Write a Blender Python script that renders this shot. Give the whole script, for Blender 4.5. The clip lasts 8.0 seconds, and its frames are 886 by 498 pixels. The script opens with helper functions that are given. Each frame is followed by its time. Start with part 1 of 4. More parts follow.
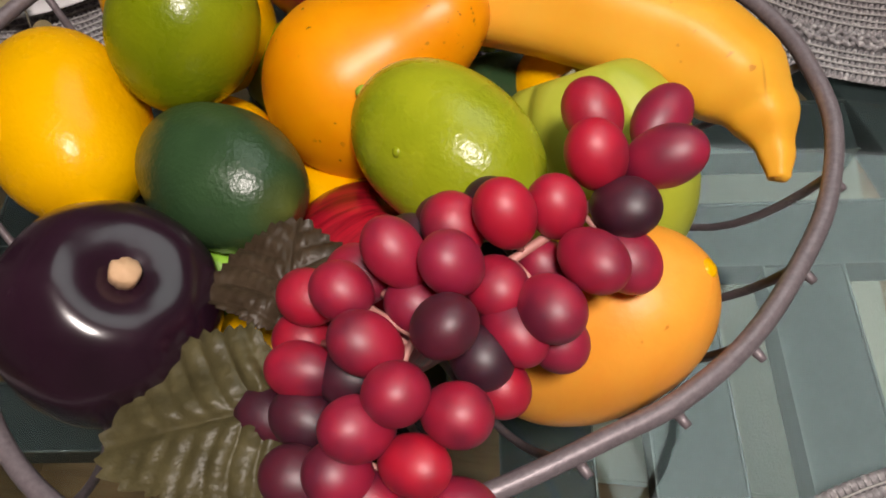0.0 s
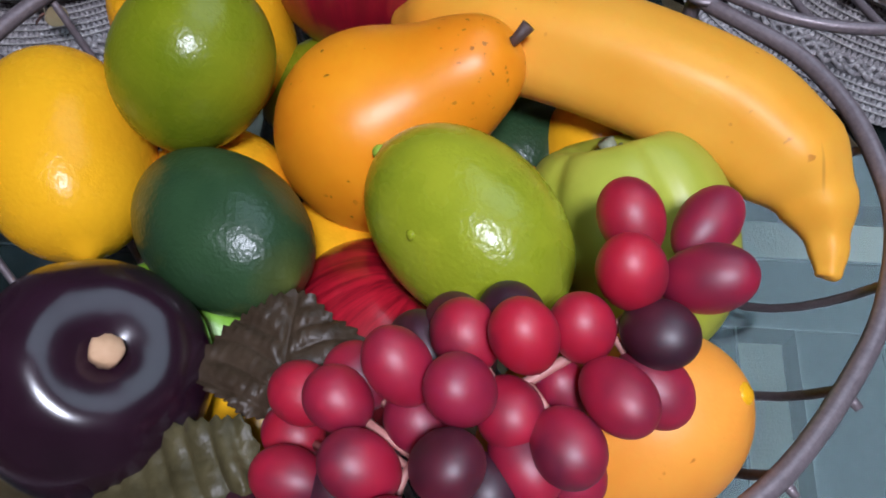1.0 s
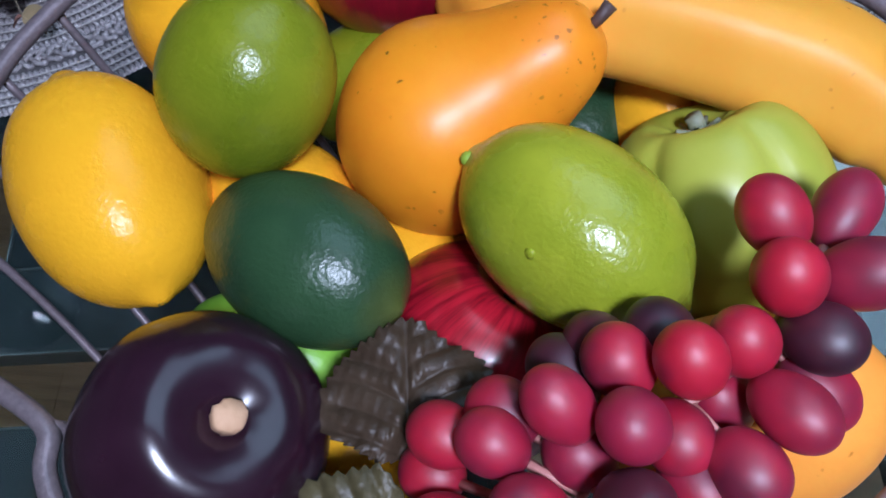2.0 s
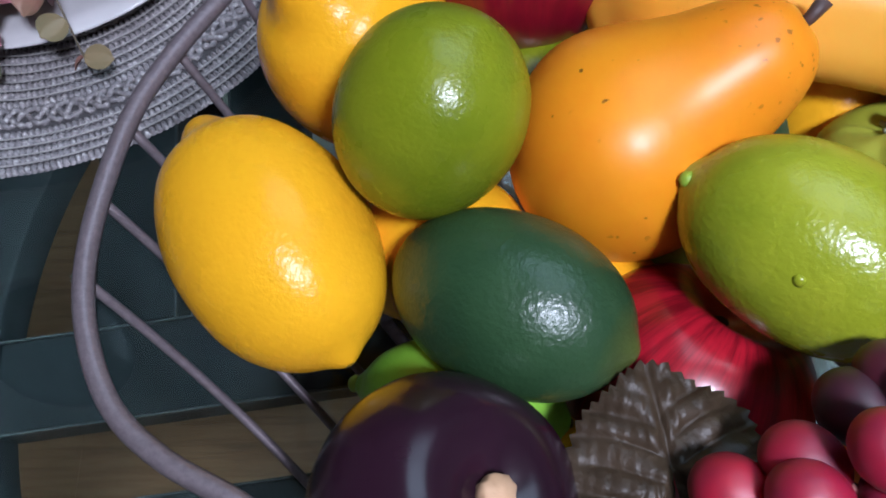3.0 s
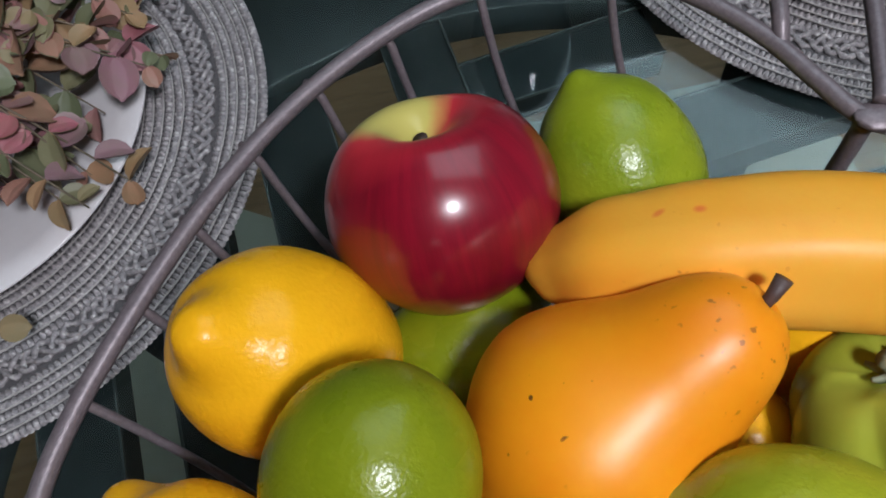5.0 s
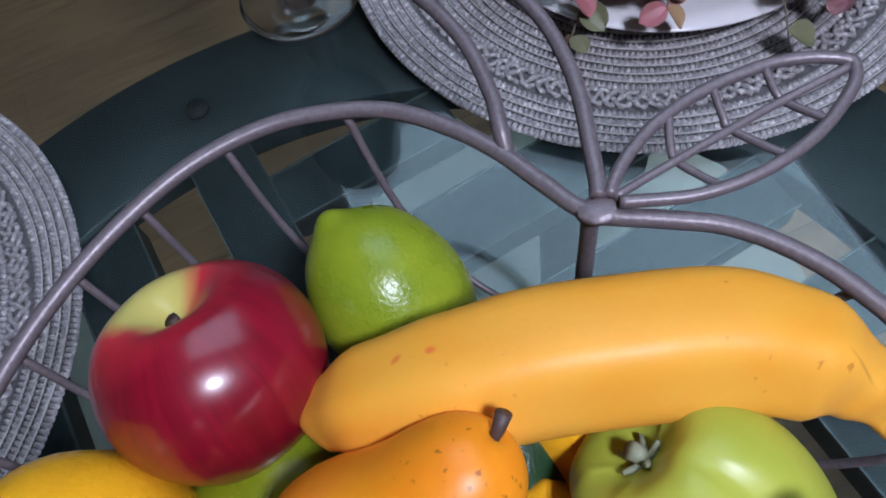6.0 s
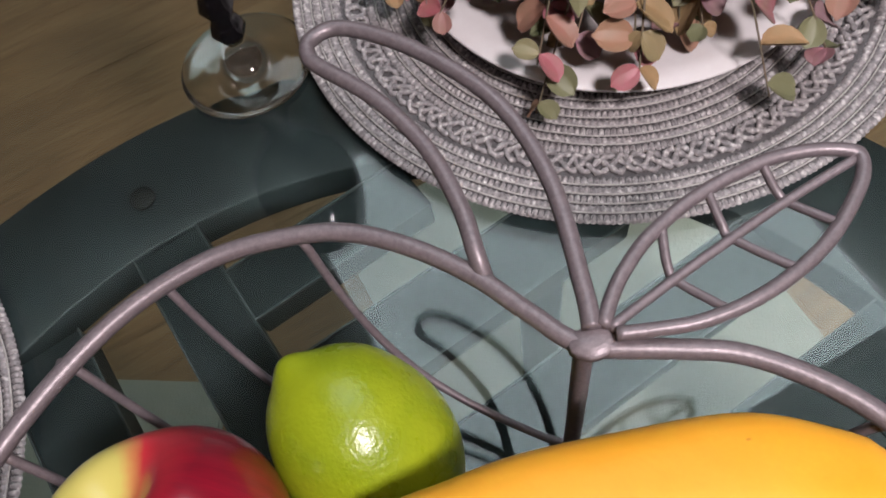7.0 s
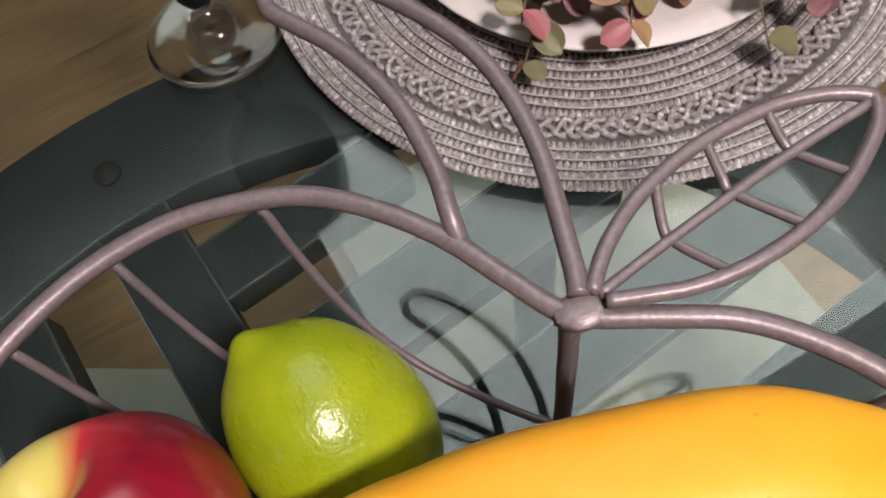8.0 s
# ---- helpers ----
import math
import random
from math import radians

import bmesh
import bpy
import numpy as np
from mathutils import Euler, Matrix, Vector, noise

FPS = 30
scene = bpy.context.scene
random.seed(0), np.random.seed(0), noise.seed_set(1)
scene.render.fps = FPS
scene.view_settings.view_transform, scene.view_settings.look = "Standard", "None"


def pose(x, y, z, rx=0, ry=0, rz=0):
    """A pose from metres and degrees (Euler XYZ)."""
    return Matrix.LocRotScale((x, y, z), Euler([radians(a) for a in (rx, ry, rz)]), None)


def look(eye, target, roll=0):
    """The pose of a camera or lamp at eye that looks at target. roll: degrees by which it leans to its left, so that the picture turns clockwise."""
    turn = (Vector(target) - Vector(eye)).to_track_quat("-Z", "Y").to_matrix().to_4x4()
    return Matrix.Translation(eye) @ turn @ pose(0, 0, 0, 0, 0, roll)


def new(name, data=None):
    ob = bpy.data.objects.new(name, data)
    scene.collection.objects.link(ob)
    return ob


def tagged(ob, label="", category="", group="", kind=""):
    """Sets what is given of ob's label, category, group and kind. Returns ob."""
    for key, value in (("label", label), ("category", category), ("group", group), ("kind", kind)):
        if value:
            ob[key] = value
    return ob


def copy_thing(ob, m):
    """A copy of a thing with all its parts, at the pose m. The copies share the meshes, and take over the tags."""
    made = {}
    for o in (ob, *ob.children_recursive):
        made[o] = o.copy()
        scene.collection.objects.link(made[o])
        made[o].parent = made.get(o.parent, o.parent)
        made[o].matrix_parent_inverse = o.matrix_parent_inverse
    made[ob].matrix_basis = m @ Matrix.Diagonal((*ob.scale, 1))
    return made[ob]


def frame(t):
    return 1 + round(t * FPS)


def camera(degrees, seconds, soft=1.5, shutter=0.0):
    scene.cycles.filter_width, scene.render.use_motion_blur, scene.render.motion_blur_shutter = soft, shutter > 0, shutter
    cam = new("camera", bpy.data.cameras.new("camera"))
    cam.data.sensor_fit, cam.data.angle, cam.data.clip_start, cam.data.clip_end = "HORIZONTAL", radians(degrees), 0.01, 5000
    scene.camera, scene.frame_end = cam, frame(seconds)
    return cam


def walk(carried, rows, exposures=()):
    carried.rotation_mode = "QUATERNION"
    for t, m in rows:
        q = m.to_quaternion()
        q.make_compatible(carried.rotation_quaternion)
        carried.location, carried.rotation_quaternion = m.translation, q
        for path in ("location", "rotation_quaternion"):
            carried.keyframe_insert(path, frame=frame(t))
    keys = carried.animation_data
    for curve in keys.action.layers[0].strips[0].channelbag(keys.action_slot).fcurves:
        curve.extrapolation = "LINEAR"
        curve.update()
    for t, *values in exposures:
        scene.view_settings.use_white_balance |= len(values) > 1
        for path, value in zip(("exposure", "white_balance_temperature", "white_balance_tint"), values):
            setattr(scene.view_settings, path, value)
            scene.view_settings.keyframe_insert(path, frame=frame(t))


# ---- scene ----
# The camera and its walk. Metres; the table's glass top lies at z = 0, the floor at z = -0.75.
cam = camera(59.4, 8.0, soft=1.8)
PATH = [
    (0, (0.0876, -0.2592, 0.3673), (-0.0238, 0.2436, -0.4898), -7.14),
    (0.5, (0.0946, -0.2259, 0.3506), (-0.0270, 0.2622, -0.5137), -5.18),
    (1, (0.0823, -0.2153, 0.3675), (-0.0471, 0.2428, -0.5120), -5.73),
    (1.2, (0.0742, -0.2084, 0.3689), (-0.0490, 0.2246, -0.5240), -7.00),
    (2.3, (0.0154, -0.1910, 0.3681), (-0.0455, 0.1918, -0.5537), -7.71),
    (2.5, (-0.0001, -0.1896, 0.3654), (-0.0579, 0.1996, -0.5539), -8.12),
    (3, (-0.0343, -0.1761, 0.3566), (-0.0778, 0.2127, -0.5637), -8.47),
    (3.5, (-0.0613, -0.1704, 0.3493), (-0.1124, 0.2373, -0.5624), -11.43),
    (4, (-0.0717, -0.1286, 0.3562), (-0.1134, 0.2703, -0.5598), -12.55),
    (4.5, (-0.0500, -0.1016, 0.3610), (-0.0763, 0.3163, -0.5471), -12.56),
    (5, (-0.0136, -0.0904, 0.3648), (-0.0229, 0.3408, -0.5374), -13.91),
    (5.2, (-0.0004, -0.0911, 0.3656), (0.0040, 0.3504, -0.5316), -14.31),
    (6.3, (0.0612, -0.0627, 0.3846), (0.1714, 0.3700, -0.5102), -14.06),
    (6.5, (0.0623, -0.0492, 0.3819), (0.1806, 0.3823, -0.5124), -13.82),
    (7, (0.0730, -0.0320, 0.3715), (0.1980, 0.4003, -0.5215), -14.06),
    (7.5, (0.0822, -0.0226, 0.3563), (0.2052, 0.4098, -0.5369), -15.41),
    (8, (0.0794, -0.0303, 0.3460), (0.1983, 0.3859, -0.5555), -15.19),
]
walk(cam, [(t, look(eye, target, roll)) for t, eye, target, roll in PATH],
     [(0.0, 0.34, 6650, 15), (0.6, 0.23, 5480, 16.5), (1.2, 0.25, 5230, 16), (2.5, 0.41, 4600, 18), (3.5, 0.42, 5850, 11),
      (4.5, 0.28, 6400, 8), (5.2, 0.18, 5280, 12), (6.3, 0.40, 5020, 17.5), (7.0, 0.69, 6250, 20), (7.5, 0.82, 6700, 21.5), (8.0, 0.80, 6800, 22)])


# World: a closed room at evening, almost no light from outside.
world = bpy.data.worlds.new("world")
world.use_nodes = True
world.node_tree.nodes["Background"].inputs[0].default_value = (0.9, 0.95, 1.0, 1)
world.node_tree.nodes["Background"].inputs[1].default_value = 0.05
scene.world = world

# Key light placed to suit the highlights; the pendant around it is unseen.
LAMP = bpy.data.lights.new("key_bulb", "POINT")
LAMP.energy, LAMP.color, LAMP.shadow_soft_size = 28.5, (1.0, 0.94, 0.87), 0.075
bulb_light = new("pendant_bulb_light", LAMP)
bulb_light.location = (0.22, -0.42, 0.98)
PANEL_GLOW = 1.6


# ---- materials ----
def nodes_of(name):
    m = bpy.data.materials.new(name)
    m.use_nodes = True
    t = m.node_tree
    return m, t, t.nodes["Principled BSDF"]


def put(t, kind, **values):
    n = t.nodes.new("ShaderNode" + kind)
    for k, v in values.items():
        n.inputs[k.replace("_", " ")].default_value = v
    return n


def ramp(t, source, stops):
    r = t.nodes.new("ShaderNodeValToRGB")
    while len(r.color_ramp.elements) < len(stops):
        r.color_ramp.elements.new(0.5)
    for e, (p, c) in zip(r.color_ramp.elements, stops):
        e.position, e.color = p, (*c, 1)
    t.links.new(source, r.inputs[0])
    return r.outputs[0]


def mix(t, fac, a, b, mode="MIX"):
    m = t.nodes.new("ShaderNodeMix")
    m.data_type, m.blend_type = "RGBA", mode
    for k, v in ((0, fac), (6, a), (7, b)):
        if hasattr(v, "links"):
            t.links.new(v, m.inputs[k])
        else:
            m.inputs[k].default_value = v if k == 0 else (*v, 1)
    return m.outputs[2]


def noise_tex(t, scale, detail=4.0, rough=0.55, stretch=None, dist=0.0):
    c = t.nodes.new("ShaderNodeTexCoord")
    n = put(t, "TexNoise", Scale=scale, Detail=detail, Roughness=rough, Distortion=dist)
    if stretch:
        mp = t.nodes.new("ShaderNodeMapping")
        mp.inputs["Scale"].default_value = stretch
        t.links.new(c.outputs["Object"], mp.inputs[0])
        t.links.new(mp.outputs[0], n.inputs["Vector"])
    else:
        t.links.new(c.outputs["Object"], n.inputs["Vector"])
    return n.outputs[0]


def bump(t, p, height, strength, dist=0.001):
    b = put(t, "Bump", Strength=strength, Distance=dist)
    t.links.new(height, b.inputs["Height"])
    t.links.new(b.outputs[0], p.inputs["Normal"])


def axis_height(t, lo, hi):
    """0 to 1 along the thing's own z axis."""
    c = t.nodes.new("ShaderNodeTexCoord")
    s = t.nodes.new("ShaderNodeSeparateXYZ")
    t.links.new(c.outputs["Object"], s.inputs[0])
    r = t.nodes.new("ShaderNodeMapRange")
    r.inputs[1].default_value, r.inputs[2].default_value = lo, hi
    t.links.new(s.outputs[2], r.inputs[0])
    return r.outputs[0]


def skin(name, low, high, rough=0.35, peel=900.0, peel_depth=0.25, spots=None, ends=None, sss=0.0, tint_scale=28.0, coat=0.0, spec=0.5, neck_spots=None):
    """Moulded plastic fruit: two tones in soft clouds, fine peel relief, gloss that varies, a few specks."""
    m, t, p = nodes_of(name)
    col = ramp(t, noise_tex(t, tint_scale, 3), [(0.3, low), (0.7, high)])
    if ends:
        h = axis_height(t, -0.05, 0.05)
        f = ramp(t, h, [(0.0, (1, 1, 1)), (0.18, (0, 0, 0)), (0.82, (0, 0, 0)), (1.0, (1, 1, 1))])
        col = mix(t, f, col, ends)
    if spots:
        s = ramp(t, noise_tex(t, 260.0, 1, 0.4), [(0.715, (0, 0, 0)), (0.755, (1, 1, 1))])
        k = ramp(t, noise_tex(t, 40.0, 1), [(0.53, (0, 0, 0)), (0.63, (1, 1, 1))])
        both = mix(t, 1.0, s, k, "MULTIPLY")
        col = mix(t, both, col, spots)
    if neck_spots:
        s = ramp(t, noise_tex(t, 330.0, 2, 0.5), [(0.655, (0, 0, 0)), (0.72, (0.8, 0.8, 0.8))])
        k = ramp(t, axis_height(t, 0.036, 0.064), [(0.0, (0, 0, 0)), (0.7, (1, 1, 1))])
        col = mix(t, mix(t, 1.0, s, k, "MULTIPLY"), col, neck_spots)
    t.links.new(col, p.inputs["Base Color"])
    r = put(t, "MapRange", To_Min=rough - 0.07, To_Max=rough + 0.1)
    t.links.new(noise_tex(t, 60.0, 3), r.inputs[0])
    t.links.new(r.outputs[0], p.inputs["Roughness"])
    p.inputs["Specular IOR Level"].default_value = spec
    p.inputs["Coat Weight"].default_value = coat
    p.inputs["Coat Roughness"].default_value = 0.12
    if sss:
        p.inputs["Subsurface Weight"].default_value = sss
        p.inputs["Subsurface Radius"].default_value = (0.012, 0.004, 0.003)
        p.inputs["Subsurface Scale"].default_value = 0.6
    bump(t, p, noise_tex(t, peel, 2, 0.5), peel_depth, 0.0006)
    return m


LEMON = skin("lemon_plastic", (0.85, 0.41, 0.0), (0.89, 0.455, 0.0), 0.25, 520, 0.34, spec=0.26)
LIME = skin("lime_plastic", (0.22, 0.27, 0.006), (0.36, 0.39, 0.013), 0.26, 560, 0.42, ends=(0.36, 0.42, 0.03))
LIME_DARK_OLIVE = skin("olive_lime_plastic", (0.14, 0.185, 0.002), (0.23, 0.26, 0.004), 0.27, 560, 0.36, spec=0.42)
LIME_DEEP = skin("deep_green_lime_plastic", (0.019, 0.048, 0.019), (0.036, 0.080, 0.030), 0.30, 560, 0.45, ends=(0.16, 0.14, 0.01))
LIME_BRIGHT = skin("bright_lime_plastic", (0.18, 0.25, 0.005), (0.32, 0.37, 0.011), 0.27, 560, 0.42)
LEAF_LIME = skin("fresh_green_plastic", (0.20, 0.46, 0.025), (0.28, 0.55, 0.045), 0.35, 500, 0.3)
PEAR = skin("orange_pear_plastic", (0.80, 0.25, 0.0), (0.87, 0.325, 0.0), 0.36, 300, 0.08, spots=(0.16, 0.05, 0.01), sss=0.1, spec=0.42, neck_spots=(0.30, 0.085, 0.01))
MANGO = skin("papaya_plastic", (0.85, 0.32, 0.030), (0.90, 0.40, 0.052), 0.42, 350, 0.2, spots=(0.60, 0.20, 0.01), sss=0.15, spec=0.35)
BANANA = skin("banana_plastic", (0.82, 0.365, 0.02), (0.86, 0.435, 0.042), 0.44, 260, 0.15, spots=(0.60, 0.24, 0.02), sss=0.15, spec=0.35)
PEPPER = skin("pale_pepper_plastic", (0.34, 0.38, 0.025), (0.44, 0.47, 0.055), 0.36, 200, 0.1)
EGGPLANT = skin("eggplant_plastic", (0.014, 0.005, 0.010), (0.027, 0.009, 0.019), 0.22, 120, 0.06, coat=0.2)


def bruise(material, at, along_mark, length, width, colour):
    """A single brown scuff on the skin: a soft streak of its own place, length and width."""
    t = material.node_tree
    p = t.nodes["Principled BSDF"]
    c = t.nodes.new("ShaderNodeTexCoord")
    mp = t.nodes.new("ShaderNodeMapping")
    mp.vector_type = "TEXTURE"
    mp.inputs["Location"].default_value = at
    mp.inputs["Rotation"].default_value = Vector(along_mark).to_track_quat("X", "Z").to_euler()
    mp.inputs["Scale"].default_value = (length, width, 0.012)
    t.links.new(c.outputs["Object"], mp.inputs[0])
    d = t.nodes.new("ShaderNodeVectorMath")
    d.operation = "LENGTH"
    t.links.new(mp.outputs[0], d.inputs[0])
    f = ramp(t, d.outputs["Value"], [(0.35, (0.75, 0.75, 0.75)), (1.0, (0, 0, 0))])
    old = p.inputs["Base Color"].links[0].from_socket
    t.links.new(mix(t, f, old, colour), p.inputs["Base Color"])


def apple_skin(name, red, pale, way, lo, hi, gloss=0.4, lit_coral=(0.40, 0.02, 0.03), streaks=0.35, spread=0.36):
    """way: where on the apple, in its own axes, the pale unripe patch sits."""
    m, t, p = nodes_of(name)
    base = ramp(t, noise_tex(t, 30, 4, 0.6, (1, 1, 0.25)), [(0.3, red), (0.75, tuple(1.5 * v for v in red))])
    c = t.nodes.new("ShaderNodeTexCoord")
    flat = t.nodes.new("ShaderNodeVectorMath")
    flat.operation, flat.inputs[1].default_value = "MULTIPLY", (1, 1, 0.06)
    turn = t.nodes.new("ShaderNodeVectorMath")
    turn.operation = "NORMALIZE"
    t.links.new(c.outputs["Object"], flat.inputs[0])
    t.links.new(flat.outputs[0], turn.inputs[0])
    ray_noise = put(t, "TexNoise", Scale=9.0, Detail=5.0, Roughness=0.7)
    t.links.new(turn.outputs[0], ray_noise.inputs["Vector"])
    streak = mix(t, ramp(t, ray_noise.outputs[0], [(0.40, (0, 0, 0)), (0.62, (streaks, streaks, streaks))]), base, tuple(0.4 * v for v in red))
    u = t.nodes.new("ShaderNodeVectorMath")
    u.operation = "NORMALIZE"
    d = t.nodes.new("ShaderNodeVectorMath")
    d.operation = "DOT_PRODUCT"
    d.inputs[1].default_value = way
    t.links.new(c.outputs["Object"], u.inputs[0])
    t.links.new(u.outputs[0], d.inputs[0])
    wav = put(t, "Math")
    wav.operation = "MULTIPLY_ADD"
    wav.inputs[1].default_value = 0.12
    t.links.new(noise_tex(t, 55, 3), wav.inputs[0])
    t.links.new(d.outputs["Value"], wav.inputs[2])
    # Coral border of the pale patch, spread wider to paint in missing overhead light.
    lit_coral_mask = ramp(t, wav.outputs[0], [(lo - spread, (0, 0, 0)), (lo - 0.3 * spread, (0.5, 0.5, 0.5)), (lo, (1, 1, 1))])
    f = ramp(t, wav.outputs[0], [(lo, (0, 0, 0)), (hi, (1, 1, 1))])
    t.links.new(mix(t, f, mix(t, lit_coral_mask, streak, lit_coral), pale), p.inputs["Base Color"])
    p.inputs["Roughness"].default_value = 0.28
    p.inputs["Coat Weight"].default_value, p.inputs["Coat Roughness"].default_value = gloss, 0.1
    bump(t, p, noise_tex(t, 140, 2), 0.06, 0.0006)
    return m


APPLE_AXIS = Vector((-0.03, 0.56, 0.83)).normalized()
PALE_SIDE = APPLE_AXIS.to_track_quat("Z", "Y").inverted() @ Vector((-0.27, 0.76, 0.59)).normalized()
APPLE = apple_skin("red_apple_plastic", (0.185, 0.004, 0.015), (0.60, 0.52, 0.13), PALE_SIDE, 0.90, 1.0, 0.4, (0.64, 0.035, 0.05))
APPLE_DEEP = apple_skin("deep_red_apple_plastic", (0.34, 0.007, 0.019), (0.42, 0.03, 0.03), (0, 0, 1), 0.98, 1.0, 0.2, streaks=0.9, spread=0.03)


def grape_skin(name, stops, dusk_colour, dusk_amount):
    m, t, p = nodes_of(name)
    info = t.nodes.new("ShaderNodeObjectInfo")
    base = ramp(t, info.outputs["Random"], stops)
    c = t.nodes.new("ShaderNodeTexCoord")
    cloud = put(t, "TexNoise", Scale=55.0, Detail=2.0)
    cloud.noise_dimensions = "4D"
    wide = put(t, "Math")
    wide.operation, wide.inputs[1].default_value = "MULTIPLY", 60.0
    t.links.new(info.outputs["Random"], wide.inputs[0])
    t.links.new(wide.outputs[0], cloud.inputs["W"])
    t.links.new(c.outputs["Object"], cloud.inputs["Vector"])
    dusk = ramp(t, cloud.outputs[0], [(0.42, (0, 0, 0)), (0.66, (dusk_amount,) * 3)])
    t.links.new(mix(t, dusk, base, dusk_colour), p.inputs["Base Color"])
    p.inputs["Roughness"].default_value = 0.5
    p.inputs["Specular IOR Level"].default_value = 0.8
    p.inputs["Subsurface Weight"].default_value = 0.5
    p.inputs["Subsurface Radius"].default_value = (0.012, 0.0015, 0.002)
    p.inputs["Subsurface Scale"].default_value = 1.0
    p.inputs["Sheen Weight"].default_value, p.inputs["Sheen Roughness"].default_value = 0.0, 0.5
    bump(t, p, noise_tex(t, 500, 2), 0.05, 0.0004)
    return m


GRAPE = grape_skin("red_grape_rubber", [(0.0, (0.45, 0.004, 0.026)), (0.4, (0.38, 0.006, 0.034)), (1.0, (0.29, 0.008, 0.042))], (0.08, 0.006, 0.024), 0.8)
GRAPE_DARK = grape_skin("dark_grape_rubber", [(0.0, (0.035, 0.005, 0.016)), (1.0, (0.09, 0.006, 0.02))], (0.02, 0.004, 0.012), 0.8)


def plain(name, a, b, rough=0.5, metal=0.0, scale=60.0, relief=0.2, relief_scale=300.0, dist=0.0006, stretch=None, random_tint=0.0):
    m, t, p = nodes_of(name)
    col = ramp(t, noise_tex(t, scale, 5, 0.6, stretch), [(0.3, a), (0.7, b)])
    if random_tint:
        info = t.nodes.new("ShaderNodeObjectInfo")
        f = put(t, "MapRange", To_Min=0.0, To_Max=random_tint)
        t.links.new(info.outputs["Random"], f.inputs[0])
        col = mix(t, f.outputs[0], col, tuple(0.4 * v for v in a))
    t.links.new(col, p.inputs["Base Color"])
    p.inputs["Roughness"].default_value, p.inputs["Metallic"].default_value = rough, metal
    bump(t, p, noise_tex(t, relief_scale, 3), relief, dist)
    return m


WIRE = plain("brown_painted_metal", (0.155, 0.127, 0.138), (0.225, 0.187, 0.198), 0.4, 0.3, 480, 0.4, 700, 0.0004)
STEM_PINK = plain("pink_rubber_stem", (0.42, 0.17, 0.15), (0.55, 0.26, 0.22), 0.5)
STEM_BROWN = plain("brown_stem", (0.05, 0.028, 0.024), (0.10, 0.06, 0.05), 0.55)
STEM_SPRIG = plain("dusty_green_sprig", (0.11, 0.10, 0.06), (0.20, 0.14, 0.10), 0.6)
CUT_STEM = plain("cut_pale_stem", (0.55, 0.33, 0.18), (0.70, 0.46, 0.28), 0.7, relief=0.6)
SCAR = plain("dark_olive_scar", (0.05, 0.05, 0.012), (0.10, 0.09, 0.02), 0.6)
STEM_GREEN = plain("grey_green_stem", (0.17, 0.20, 0.11), (0.34, 0.33, 0.24), 0.6, relief=0.5)
NUB_GREEN = plain("green_nub", (0.24, 0.36, 0.02), (0.32, 0.45, 0.04), 0.5)
VINE_LEAF = plain("faded_fabric_leaf", (0.032, 0.020, 0.011), (0.066, 0.044, 0.027), 0.42, 0.0, 90, 0.5, 500)
VINE_LEAF_GREEN = plain("faded_green_fabric_leaf", (0.044, 0.036, 0.015), (0.092, 0.076, 0.034), 0.42, 0.0, 90, 0.5, 500)
for leaf_material in (VINE_LEAF, VINE_LEAF_GREEN):
    leaf_material.node_tree.nodes["Principled BSDF"].inputs["Specular IOR Level"].default_value = 0.3
CERAMIC = plain("white_glazed_ceramic", (0.78, 0.74, 0.75), (0.84, 0.80, 0.81), 0.16, relief=0.03)
POT = plain("grey_pot", (0.09, 0.08, 0.085), (0.14, 0.12, 0.13), 0.4)
GRAPHITE = plain("graphite_lacquer", (0.010, 0.013, 0.014), (0.016, 0.020, 0.021), 0.5, 0.0, 18, 0.03, 200)
GRAPHITE.node_tree.nodes["Principled BSDF"].inputs["Specular IOR Level"].default_value = 0.2
GRAPHITE_EDGE = plain("pale_edge_strip", (0.032, 0.037, 0.037), (0.055, 0.060, 0.060), 0.4)
RUBBER = plain("black_rubber", (0.008, 0.008, 0.008), (0.014, 0.014, 0.014), 0.6)
RUBBER.node_tree.nodes["Principled BSDF"].inputs["Specular IOR Level"].default_value = 0.1
RUG = plain("cream_rug", (0.47, 0.45, 0.37), (0.56, 0.53, 0.45), 0.9, 0.0, 30, 0.8, 260, 0.002)
WALL = plain("warm_white_paint", (0.40, 0.385, 0.36), (0.46, 0.44, 0.41), 0.8, 0.0, 3, 0.1, 160)
CEILING = plain("ceiling_paint", (0.50, 0.50, 0.49), (0.56, 0.56, 0.55), 0.85, 0.0, 3, 0.1, 160)
BLACK_GLASS = plain("black_glass", (0.004, 0.004, 0.005), (0.008, 0.006, 0.007), 0.05, relief=0.0)


def wood_floor():
    m, t, p = nodes_of("brown_wood_floor")
    grain = noise_tex(t, 6.0, 8, 0.65, (1.2, 14.0, 1.0), 0.4)
    cloud = noise_tex(t, 3.0, 3, 0.5)
    a = ramp(t, grain, [(0.25, (0.22, 0.115, 0.055)), (0.5, (0.41, 0.232, 0.118)), (0.75, (0.54, 0.335, 0.18))])
    t.links.new(mix(t, ramp(t, cloud, [(0.35, (0, 0, 0)), (0.7, (0.5, 0.5, 0.5))]), a, (0.20, 0.132, 0.084)), p.inputs["Base Color"])
    p.inputs["Roughness"].default_value = 0.4
    bump(t, p, grain, 0.15, 0.001)
    return m


WOOD = wood_floor()


